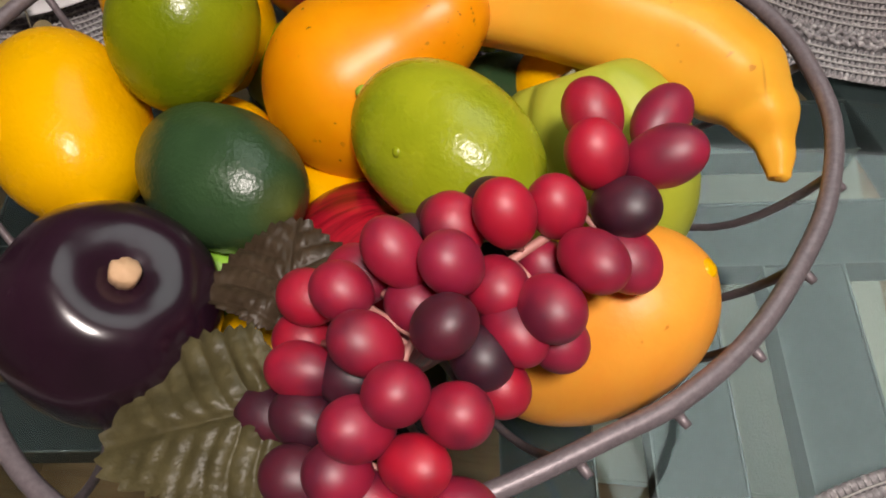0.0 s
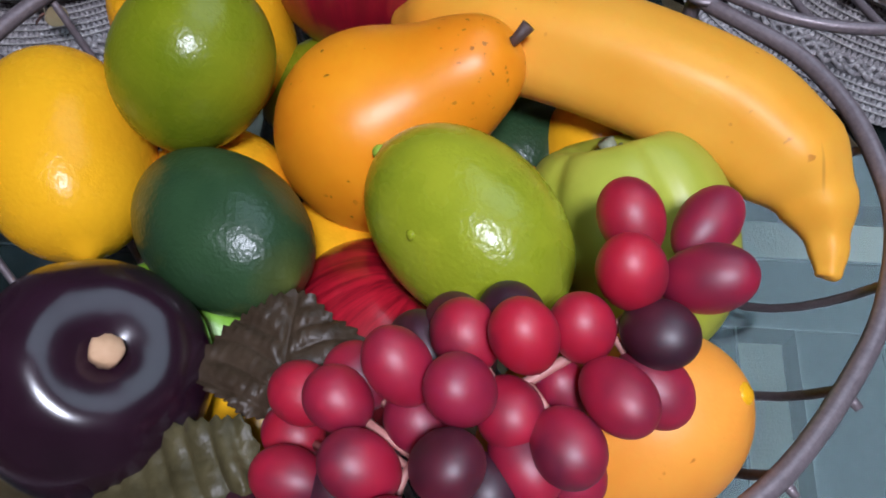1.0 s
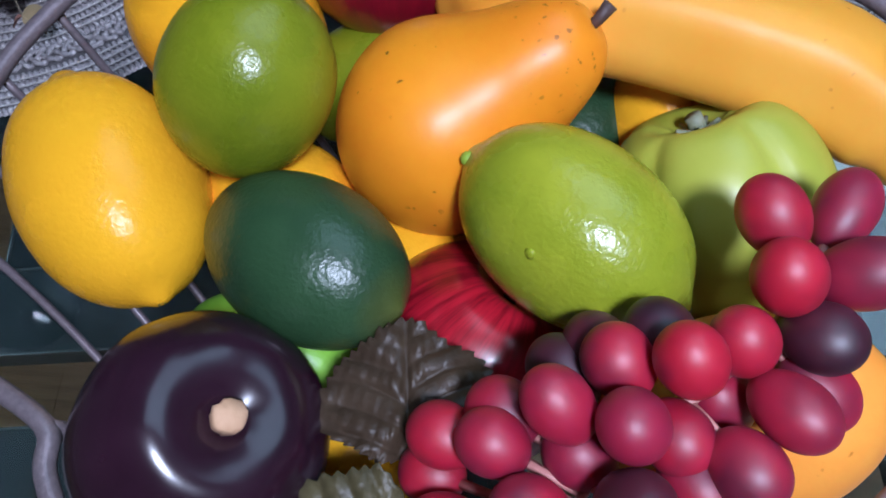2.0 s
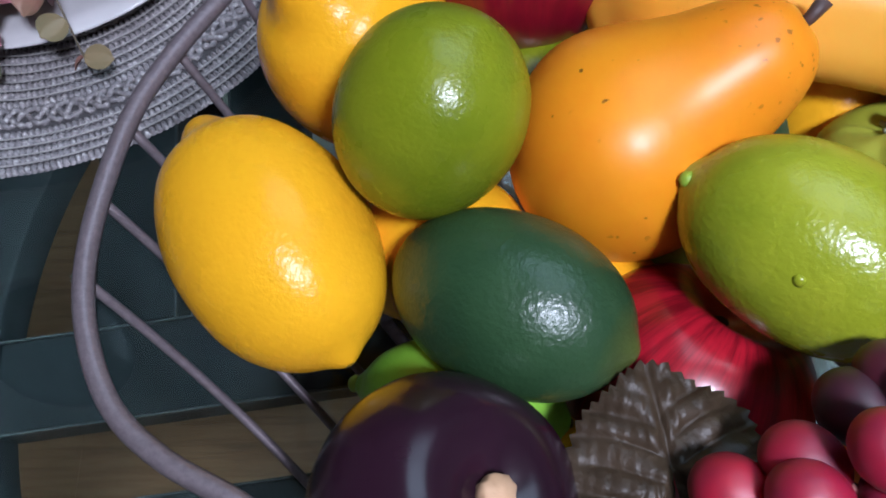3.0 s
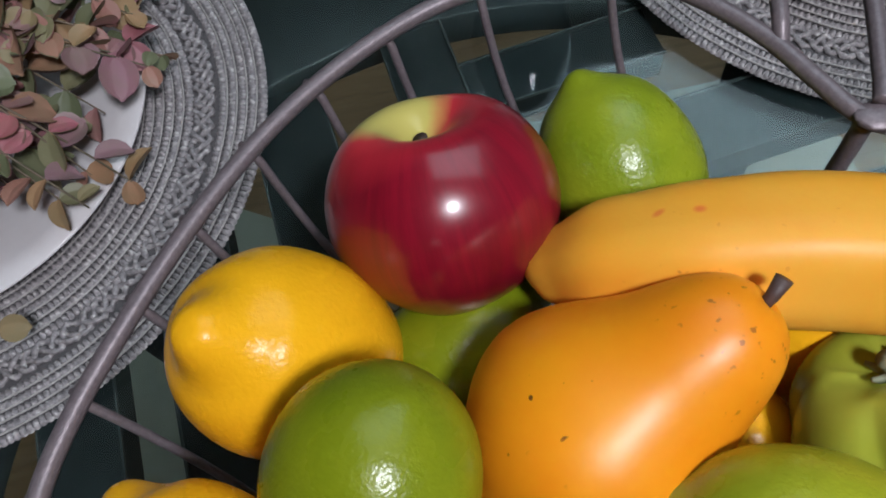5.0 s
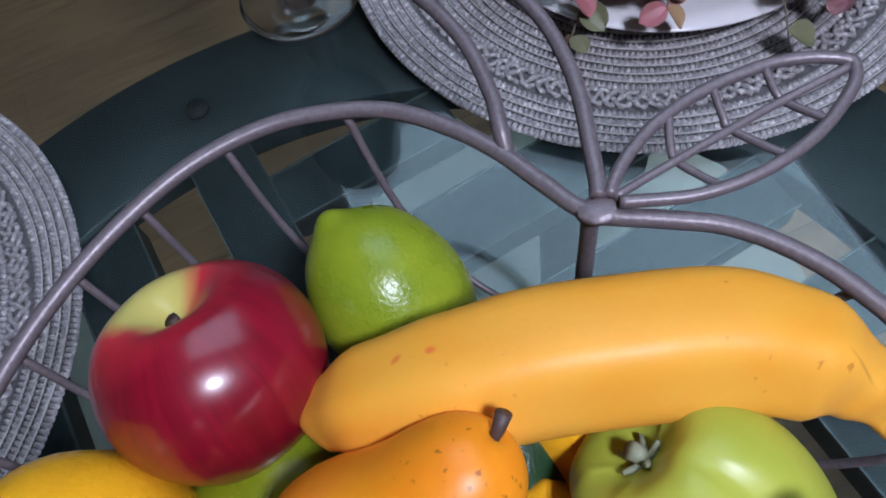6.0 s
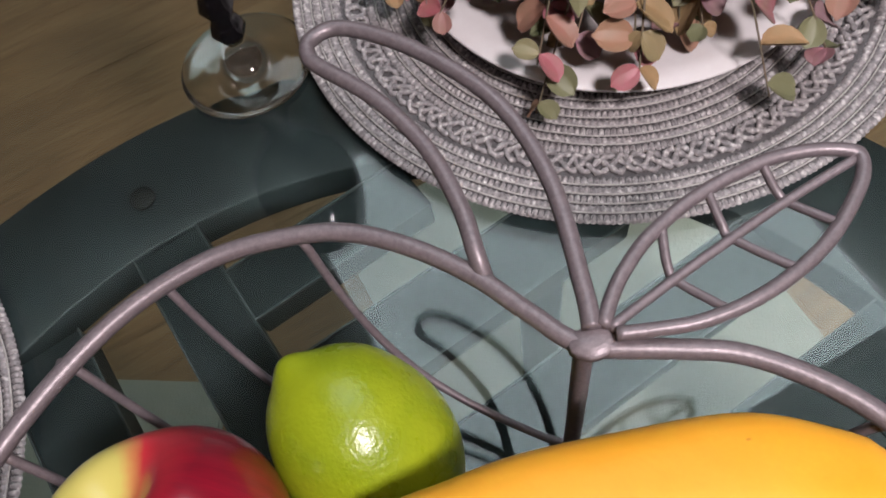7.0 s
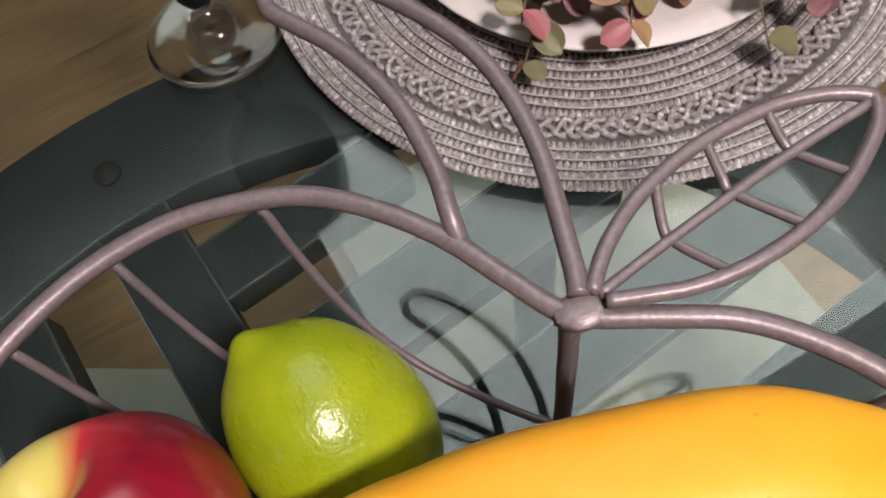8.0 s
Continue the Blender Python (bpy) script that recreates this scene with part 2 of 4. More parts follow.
def mat_weave():
    """Paper-yarn placemat: greys with pinkish and pale threads that change from bead to bead."""
    m, t, p = nodes_of("grey_woven_yarn")
    a = ramp(t, noise_tex(t, 330, 2, 0.5), [(0.30, (0.19, 0.175, 0.18)), (0.48, (0.30, 0.275, 0.28)), (0.58, (0.40, 0.365, 0.365)), (0.68, (0.66, 0.63, 0.62))])
    col = mix(t, ramp(t, noise_tex(t, 9, 3), [(0.35, (0, 0, 0)), (0.7, (0.3, 0.3, 0.3))]), a, (0.21, 0.20, 0.21))
    t.links.new(col, p.inputs["Base Color"])
    p.inputs["Roughness"].default_value = 0.46
    bump(t, p, noise_tex(t, 1500, 2), 0.2, 0.0005)
    return m


WEAVE = mat_weave()
WEAVE_BACK = plain("dark_woven_backing", (0.075, 0.070, 0.073), (0.13, 0.12, 0.123), 0.7, scale=200)
THREAD = plain("pale_stitching_thread", (0.36, 0.34, 0.33), (0.56, 0.53, 0.51), 0.6, scale=300)


def glass_mat(name, tint, rough=0.0, ior=1.5):
    m, t, p = nodes_of(name)
    p.inputs["Base Color"].default_value = (*tint, 1)
    p.inputs["Transmission Weight"].default_value = 1.0
    p.inputs["Roughness"].default_value, p.inputs["IOR"].default_value = rough, ior
    return m


TABLE_GLASS = glass_mat("table_glass", (0.76, 0.89, 0.865))
CLEAR_GLASS = glass_mat("clear_glass", (0.97, 0.99, 0.98))


def glow(name, colour, strength):
    m, t, p = nodes_of(name)
    p.inputs["Base Color"].default_value = (0.8, 0.8, 0.8, 1)
    p.inputs["Emission Color"].default_value = (*colour, 1)
    p.inputs["Emission Strength"].default_value = strength
    return m


DIFFUSER = glow("lit_diffuser", (0.85, 1.0, 0.97), PANEL_GLOW)


def plant_leaf(name, islands, stops):
    m, t, p = nodes_of(name)
    info = t.nodes.new("ShaderNodeNewGeometry" if islands else "ShaderNodeObjectInfo")
    col = ramp(t, info.outputs["Random Per Island" if islands else "Random"], stops)
    n = ramp(t, noise_tex(t, 60, 3), [(0.35, (0, 0, 0)), (0.75, (0.5, 0.5, 0.5))])
    t.links.new(mix(t, n, col, (0.18, 0.19, 0.10)), p.inputs["Base Color"])
    p.inputs["Roughness"].default_value = 0.5
    p.inputs["Subsurface Weight"].default_value = 0.15
    p.inputs["Subsurface Radius"].default_value = (0.003, 0.003, 0.002)
    bump(t, p, noise_tex(t, 350, 3), 0.3, 0.0005)
    return m


FADED = [(0.0, (0.13, 0.15, 0.08)), (0.2, (0.24, 0.22, 0.12)), (0.45, (0.40, 0.24, 0.12)), (0.6, (0.38, 0.17, 0.15)), (0.8, (0.27, 0.16, 0.20)), (1.0, (0.46, 0.13, 0.16))]
EUCALYPTUS = plant_leaf("faded_eucalyptus", False, FADED)
EUCALYPTUS_ISLANDS = plant_leaf("faded_eucalyptus_mass", True, FADED)


# ---- mesh helpers ----
def part(name, bm, material, parent=None, label="", smooth=True):
    me = bpy.data.meshes.new(name)
    bm.to_mesh(me)
    bm.free()
    for f in me.polygons:
        f.use_smooth = smooth
    me.materials.append(material)
    ob = new(name, me)
    if parent:
        ob.parent = parent
    if label:
        tagged(ob, label)
    return ob


def along(origin, axis, spin=0.0):
    """A pose whose own z axis points along axis."""
    q = Vector(axis).normalized().to_track_quat("Z", "Y").to_matrix().to_4x4()
    return Matrix.Translation(origin) @ q @ Matrix.Rotation(radians(spin), 4, "Z")


def smooth_path(points, count, closed=False):
    """Catmull-Rom through the points."""
    P = [Vector(p) for p in points]
    n, out = len(P), []
    spans = n if closed else n - 1
    for i in range(count if closed else count + 1):
        u = i / count * spans
        k = min(int(u), spans - 1)
        f = u - k
        if closed:
            a, b, c, d = (P[(k + j) % n] for j in (-1, 0, 1, 2))
        else:
            a, b, c, d = (P[max(0, min(n - 1, k + j))] for j in (-1, 0, 1, 2))
        out.append(0.5 * (2 * b + (c - a) * f + (2 * a - 5 * b + 4 * c - d) * f * f + (3 * b - a - 3 * c + d) * f ** 3))
    return out


def sweep(bm, pts, radius, seg=10, closed=False, caps=True, shape=None):
    """A tube along pts; radius is a number or a function of 0..1; shape(angle, u) scales the section."""
    n, rings = len(pts), []
    up = Vector((0, 0, 1))
    prev = None
    for i, p in enumerate(pts):
        a, b = (pts[i - 1], pts[(i + 1) % n]) if closed else (pts[max(i - 1, 0)], pts[min(i + 1, n - 1)])
        tan = (b - a).normalized()
        if prev is None:
            side = tan.cross(up)
            if side.length < 1e-4:
                side = tan.cross(Vector((1, 0, 0)))
            side.normalize()
        else:
            side = (prev - tan * prev.dot(tan)).normalized()
        prev = side
        top = side.cross(tan)
        u = i / (n - 1)
        r = radius(u) if callable(radius) else radius
        ring = []
        for k in range(seg):
            w = 2 * math.pi * k / seg
            rr = r * (shape(w, u) if shape else 1.0)
            ring.append(bm.verts.new(p + side * (rr * math.cos(w)) + top * (rr * math.sin(w))))
        rings.append(ring)
    for i in range(n if closed else n - 1):
        a, b = rings[i], rings[(i + 1) % n]
        for k in range(seg):
            bm.faces.new((a[k], b[k], b[(k + 1) % seg], a[(k + 1) % seg]))
    if caps and not closed:
        bm.faces.new(rings[0])
        bm.faces.new(rings[-1][::-1])
    bmesh.ops.recalc_face_normals(bm, faces=bm.faces)
    return bm


def tube(pts, radius, seg=10, closed=False, shape=None):
    return sweep(bmesh.new(), [Vector(p) for p in pts], radius, seg, closed, True, shape)


def lathe(profile, seg=64, wobble=None):
    """Turn (r, z) pairs about z. r = 0 makes a pole. wobble(angle, i) scales r."""
    bm = bmesh.new()
    rows = []
    for i, (r, z) in enumerate(profile):
        if r < 1e-6:
            rows.append([bm.verts.new((0, 0, z))])
        else:
            row = []
            for k in range(seg):
                w = 2 * math.pi * k / seg
                rr = r * (wobble(w, i) if wobble else 1.0)
                row.append(bm.verts.new((rr * math.cos(w), rr * math.sin(w), z)))
            rows.append(row)
    for a, b in zip(rows, rows[1:]):
        for k in range(seg):
            j = (k + 1) % seg
            if len(a) == 1:
                bm.faces.new((a[0], b[j], b[k]))
            elif len(b) == 1:
                bm.faces.new((a[k], a[j], b[0]))
            else:
                bm.faces.new((a[k], a[j], b[j], b[k]))
    bmesh.ops.recalc_face_normals(bm, faces=bm.faces)
    return bm


def dent(bm, amount, scale, seed):
    """Uneven hand-moulded surface."""
    off = Vector((seed * 3.7, seed * 1.9, seed * 5.3))
    for v in bm.verts:
        d = v.co.normalized()
        v.co += d * amount * noise.noise(v.co * scale + off)
    return bm


def box(size, at=(0, 0, 0), bevel=0.0, turn=0.0):
    bm = bmesh.new()
    bmesh.ops.create_cube(bm, size=1.0)
    bmesh.ops.scale(bm, vec=size, verts=bm.verts)
    if bevel:
        bmesh.ops.bevel(bm, geom=bm.edges[:], offset=bevel, segments=2, affect="EDGES")
    bmesh.ops.rotate(bm, cent=(0, 0, 0), matrix=Matrix.Rotation(turn, 3, "Z"), verts=bm.verts)
    bmesh.ops.translate(bm, vec=at, verts=bm.verts)
    return bm


# ---- the room ----
FLOOR, TOP = -0.75, 1.75
HALF = 2.6


def slab(name, size, at, material, label):
    ob = part(name, box(size), material, None, "", False)
    ob.location = at
    return tagged(ob, label, name.split("_")[0], kind="structure")


def build_room():
    bm = bmesh.new()
    y = -HALF
    k = 0
    while y < HALF:
        x = -HALF - (k * 0.77) % 2.4
        while x < HALF:
            x0, x1 = max(x, -HALF), min(x + 2.4, HALF)
            if x1 - x0 < 0.02:
                x += 2.4
                continue
            wide = min(0.19, HALF - y)
            b = box((x1 - x0 - 0.0006, wide - 0.0006, 0.02), ((x0 + x1) / 2, y + wide / 2, FLOOR - 0.0101), 0.0006)
            me = bpy.data.meshes.new("board")
            b.to_mesh(me)
            b.free()
            bm.from_mesh(me)
            bpy.data.meshes.remove(me)
            x += 2.4
        y += 0.19
        k += 1
    floor = part("floor", bm, WOOD, None, "", False)
    tagged(floor, "brown wooden plank floor with streaky grain", "floor", kind="structure")
    slab("ceiling", (2 * HALF, 2 * HALF, 0.1), (0, 0, TOP + 0.05), CEILING, "plain white painted ceiling over the table")
    h = TOP - FLOOR
    z = (TOP + FLOOR) / 2
    slab("wall_north", (2 * HALF + 0.2, 0.1, h), (0, HALF + 0.05, z), WALL, "plain warm white painted wall")
    slab("wall_south", (2 * HALF + 0.2, 0.1, h), (0, -HALF - 0.05, z), WALL, "plain warm white painted wall")
    slab("wall_east", (0.1, 2 * HALF, h), (HALF + 0.05, 0, z), WALL, "plain warm white painted wall")
    slab("wall_west", (0.1, 2 * HALF, h), (-HALF - 0.05, 0, z), WALL, "plain warm white painted wall")


def build_lights():
    root = new("ceiling_light")
    root.location = (0.69, 0.78, TOP)
    tagged(root, "bright square ceiling light with a white diffuser", "ceiling light")
    bm = bmesh.new()
    for sx, sy, w, d in ((0, 0.66, 1.36, 0.04), (0, -0.66, 1.36, 0.04), (0.66, 0, 0.04, 1.28), (-0.66, 0, 0.04, 1.28)):
        b = box((w, d, 0.05), (sx, sy, -0.026), 0.004)
        me = bpy.data.meshes.new("bar")
        b.to_mesh(me)
        b.free()
        bm.from_mesh(me)
        bpy.data.meshes.remove(me)
    part("light_frame", bm, CERAMIC, root, "", False)
    part("diffuser", box((1.27, 1.27, 0.012), (0, 0, -0.03)), DIFFUSER, root, "glowing white diffuser", False)
    # Unseen pendant, added so that its shade blocks the bulb's light towards the ceiling.
    lamp = new("pendant_lamp")
    lamp.location = (0.22, -0.42, 1.12)
    tagged(lamp, "unseen pendant added to keep the bulb's light off the ceiling", "pendant lamp")
    part("cord", tube([(0, 0, 0.02), (0, 0, TOP - 1.12)], 0.003, 8), RUBBER, lamp)
    part("shade", lathe([(0.022, 0.03), (0.06, -0.005), (0.105, -0.07), (0.135, -0.165), (0.138, -0.17), (0.134, -0.172), (0.102, -0.074), (0.057, -0.009), (0.018, 0.025)], 48), POT, lamp, "added dark shade that blocks light going up")
    part("cap", lathe([(0, 0.04), (0.018, 0.04), (0.024, 0.0), (0.022, -0.03), (0, -0.03)], 24), POT, lamp)


CENTRE = Vector((0.0134, -0.049, 0))
SPIN = radians(6)


def ring_bm(r0, r1, z0, z1, seg=128):
    e = 0.0015
    return lathe([(r0, z0 + e), (r0 + e, z0), (r1 - e, z0), (r1, z0 + e), (r1, z1 - e), (r1 - e, z1), (r0 + e, z1), (r0, z1 - e), (r0, z0 + e)], seg)


def build_table():
    table = new("glass_dining_table")
    table.location = CENTRE
    tagged(table, "round glass dining table on a dark graphite slatted base", "table")
    top = part("glass_top", lathe([(0, -0.01), (0.657, -0.01), (0.66, -0.008), (0.66, -0.002), (0.657, 0.0), (0, 0.0)], 160), TABLE_GLASS, table, "clear greenish glass top")
    for p in top.data.polygons:
        p.use_smooth = len(p.vertices) == 4 and abs(p.normal.z) < 0.99
    top.visible_shadow = False
    part("base_ring", ring_bm(0.291, 0.372, -0.038, -0.0125), GRAPHITE, table, "dark graphite ring under the glass")
    turn = Matrix.Rotation(SPIN, 3, "Z")

    def slat(x0, x1, y0, y1, z, name="slat"):
        """One slat of the base; its long edges carry a thin paler strip."""
        s = part(name, box((x1 - x0, y1 - y0, 0.022), (0, 0, 0), 0.0012), GRAPHITE, table, "", False)
        s.matrix_local = Matrix.Translation(turn @ Vector(((x0 + x1) / 2, (y0 + y1) / 2, z))) @ Matrix.Rotation(SPIN, 4, "Z")
        tall = y1 - y0 > x1 - x0
        size = (0.0011, y1 - y0, 0.0022) if tall else (x1 - x0, 0.0011, 0.0022)
        for e in ((x0, x1) if tall else (y0, y1)):
            strip = part("edge_strip", box(size), GRAPHITE_EDGE, s, "", False)
            strip.location = ((e - (x0 + x1) / 2) if tall else 0, 0 if tall else (e - (y0 + y1) / 2), 0.0113)

    def reach(*edges):
        return math.sqrt(0.2905 ** 2 - max(abs(e) for e in edges) ** 2)

    slat(-0.012, 0.028, -reach(0.028), reach(0.028), -0.0245, "centre_slat")
    for x0, x1 in ((-0.100, -0.055), (-0.170, -0.128), (-0.242, -0.200)):
        slat(x0, x1, 0.0175, reach(x0, x1), -0.0245)
        slat(-x1, -x0, -reach(x0, x1), -0.0085, -0.0245)
    for y0, y1 in ((-0.008, 0.032), (0.068, 0.105), (0.140, 0.183), (0.216, 0.252)):
        slat(0.0285, reach(y0, y1), y0, y1, -0.0245)
    for y0, y1 in ((-0.030, 0.017), (-0.105, -0.068), (-0.183, -0.140), (-0.252, -0.216)):
        slat(-reach(y0, y1), -0.0125, y0, y1, -0.0245)
    for k in range(4):
        w = radians(51 + 90 * k)
        leg = part("leg", tube([(0.33 * math.cos(w), 0.33 * math.sin(w), -0.036), (0.36 * math.cos(w), 0.36 * math.sin(w), FLOOR)], 0.022, 16), GRAPHITE, table)
    for k in range(8):
        w = radians(94.2 + 45 * k)
        pad = part("rubber_pad", lathe([(0, -0.0127), (0.0075, -0.0127), (0.0075, -0.0102), (0, -0.0102)], 24), RUBBER, table)
        pad.location = (0.325 * math.cos(w), 0.325 * math.sin(w), 0)


def build_rugs():
    u = Vector((0.84, -0.53, 0)).normalized()
    n = Vector((-0.53, -0.84, 0)).normalized()
    ob = part("rug", box((0.32, 0.455, 0.012), (0, 0, 0), 0.005), RUG, None, "", False)
    ob.matrix_world = Matrix.Translation(Vector((-0.268, 0.548, FLOOR + 0.0062)) + u * -0.030 + n * 0.2275) @ Matrix.Rotation(math.atan2(-0.53, 0.84), 4, "Z")
    tagged(ob, "small cream woven rug on the wooden floor", "rug", "rugs under the table")
    # Cream sheet added in place of floor brightened by light through the glass.
    ob = part("rug", box((0.54, 0.60, 0.012), (0, 0, 0), 0.005), RUG, None, "", False)
    ob.location = (0.36, 0.33, FLOOR + 0.0062)
    tagged(ob, "cream sheet on the wooden floor standing for its lit patch", "rug", "rugs under the table")


# ---- placemats, plates, plants and glasses ----
MAT_R = 0.197


def curl(r):
    """The outer part of a placemat stands slightly off the glass."""
    return 0.007 * (max(0.0, r - 0.12) / 0.077) ** 2



def mat_rows(r_out, r_in):
    """Rows of stitched beads from one radius in to another."""
    V, F = [], []
    r, k = r_out, 0
    while r > r_in:
        beads = max(20, int(2 * math.pi * r / 0.0034))
        seg, prof, base = beads * 3, 5, len(V)
        for i in range(seg):
            w = 2 * math.pi * i / seg
            b = 0.12 + 0.88 * abs(math.sin(math.pi * (i / 3 + 0.5 * (k % 2))))
            lift = 0.0005 * noise.noise(Vector((30 * math.cos(w), 30 * math.sin(w), r * 200)))
            for j in range(prof):
                a = math.pi * j / (prof - 1)
                q = r + 0.0031 * math.cos(a) * (0.64 + 0.36 * b)
                V.append((q * math.cos(w), q * math.sin(w), 0.0006 + curl(q) + 0.0042 * math.sin(a) * b + lift))
        for i in range(seg):
            n = (i + 1) % seg
            for j in range(prof - 1):
                F.append((base + i * prof + j, base + n * prof + j, base + n * prof + j + 1, base + i * prof + j + 1))
        r -= 0.0061
        k += 1
    me = bpy.data.meshes.new("rows")
    me.from_pydata(V, [], F)
    bm = bmesh.new()
    bm.from_mesh(me)
    bpy.data.meshes.remove(me)
    return bm


def thread_rings(r_out, r_in):
    """Thin stitching between the rows of beads."""
    bm = bmesh.new()
    r, k = r_out - 0.00305, 0
    while r > r_in:
        n = 190
        pts = []
        for i in range(n):
            w = 2 * math.pi * i / n
            rr = r + 0.0005 * noise.noise(Vector((9 * math.cos(w), 9 * math.sin(w), k)))
            pts.append(Vector((rr * math.cos(w), rr * math.sin(w), curl(rr) + 0.0036)))
        sweep(bm, pts, 0.0006, 4, True)
        r -= 0.0061
        k += 1
    return bm


def build_placemats():
    one = part("placemat", lathe([(0, 0.0004), (0.12, 0.0004), (0.15, 0.0004 + curl(0.15)), (0.175, 0.0004 + curl(0.175)), (MAT_R - 0.003, 0.0004 + curl(MAT_R)), (MAT_R - 0.002, 0.0012 + curl(MAT_R)), (MAT_R - 0.003, 0.0014 + curl(MAT_R)), (0.175, 0.0014 + curl(0.175)), (0.15, 0.0014 + curl(0.15)), (0.12, 0.0014), (0, 0.0014)], 96), WEAVE_BACK)
    one.location = (-0.2927, 0.2197, 0.0)
    tagged(one, "round grey woven placemat with a plaited band, lying on glass", "placemat", "placemats on the table")
    tagged(part("outer_weave", mat_rows(MAT_R - 0.0031, 0.1675), WEAVE, one), kind="stuff")
    tagged(part("inner_weave", mat_rows(0.1482, 0.092), WEAVE, one), kind="stuff")
    tagged(part("outer_stitching", thread_rings(MAT_R - 0.0031, 0.1675), THREAD, one, "pale stitching thread"), kind="stuff")
    tagged(part("inner_stitching", thread_rings(0.1482, 0.10), THREAD, one, "pale stitching thread"), kind="stuff")
    for s in range(3):
        pts = []
        n = 700
        for i in range(n):
            w = 2 * math.pi * i / n
            q = 40 * w + s * 2 * math.pi / 3 + 1.3 * noise.noise(Vector((9 * math.cos(w), 9 * math.sin(w), s)))
            rr = 0.1580 + 0.0055 * math.sin(q) + 0.0012 * noise.noise(Vector((40 * math.cos(w), 40 * math.sin(w), s)))
            pts.append(Vector((rr * math.cos(w), rr * math.sin(w), curl(rr) + 0.0028 + 0.0008 * math.sin(2 * q))))
        part("plait_strand", sweep(bmesh.new(), pts, lambda u: 0.0017 + 0.0005 * math.sin(1500 * u), 6, True), WEAVE, one)
    copy_thing(one, pose(0.3090, 0.2775, 0.0, 0, 0, 40))
    copy_thing(one, pose(0.3200, -0.3310, 0.0, 0, 0, 75))


def build_plates():
    R = 0.129
    prof = [(0, 0.006), (0.045, 0.006), (0.052, 0.003), (0.058, 0.003), (0.066, 0.0075), (0.085, 0.013), (0.112, 0.018), (R - 0.001, 0.0215), (R, 0.0225), (R - 0.001, 0.0238),
            (0.112, 0.0205), (0.088, 0.0155), (0.075, 0.0125), (0.068, 0.0105), (0.06, 0.0098), (0, 0.0098)]
    one = part("plate", lathe(prof, 128), CERAMIC)
    one.location = (-0.2895, 0.222, 0.0022)
    tagged(one, "white glazed dinner plate lying on a grey placemat", "plate", "plates on the table")
    copy_thing(one, pose(0.3185, 0.2755, 0.0022))


def round_leaf_bm(length, width, cup, bend):
    """A small rounded leaf with a point, cupped along its middle, two-sided with thickness."""
    bm = bmesh.new()
    rows, cols = 9, 4
    grid = []
    for i in range(rows + 1):
        u = 0.5 - 0.5 * math.cos(math.pi * i / rows)
        v = 1.06 * u - 0.03
        w = width * max(0.12, math.sqrt(max(0.0, 1 - (2 * v - 1) ** 2)) * (0.82 + 0.22 * u))
        line = []
        for j in range(-cols, cols + 1):
            v = j / cols
            x, y = w * v, length * u
            z = cup * (v * v) * w + bend * u * u * length + 0.0004 * math.cos(8 * v)
            line.append(bm.verts.new((x, y, z)))
        grid.append(line)
    faces = [bm.faces.new((a[j], a[j + 1], b[j + 1], b[j])) for a, b in zip(grid, grid[1:]) for j in range(2 * cols)]
    back = bmesh.ops.duplicate(bm, geom=bm.faces[:] + bm.verts[:] + bm.edges[:])
    for g in back["geom"]:
        if isinstance(g, bmesh.types.BMVert):
            g.co.z -= 0.0005
    bmesh.ops.reverse_faces(bm, faces=[g for g in back["geom"] if isinstance(g, bmesh.types.BMFace)])
    return bm


def leaf_meshes():
    out = []
    for k, (l, w, c, b) in enumerate(((0.020, 0.0092, 0.35, -0.1), (0.017, 0.0085, 0.5, 0.15), (0.014, 0.0062, 0.3, -0.25), (0.023, 0.0098, 0.45, -0.2))):
        me = bpy.data.meshes.new("leaf")
        bm = round_leaf_bm(l, w, c, b)
        bm.to_mesh(me)
        bm.free()
        for f in me.polygons:
            f.use_smooth = True
        me.materials.append(EUCALYPTUS)
        out.append(me)
    return out


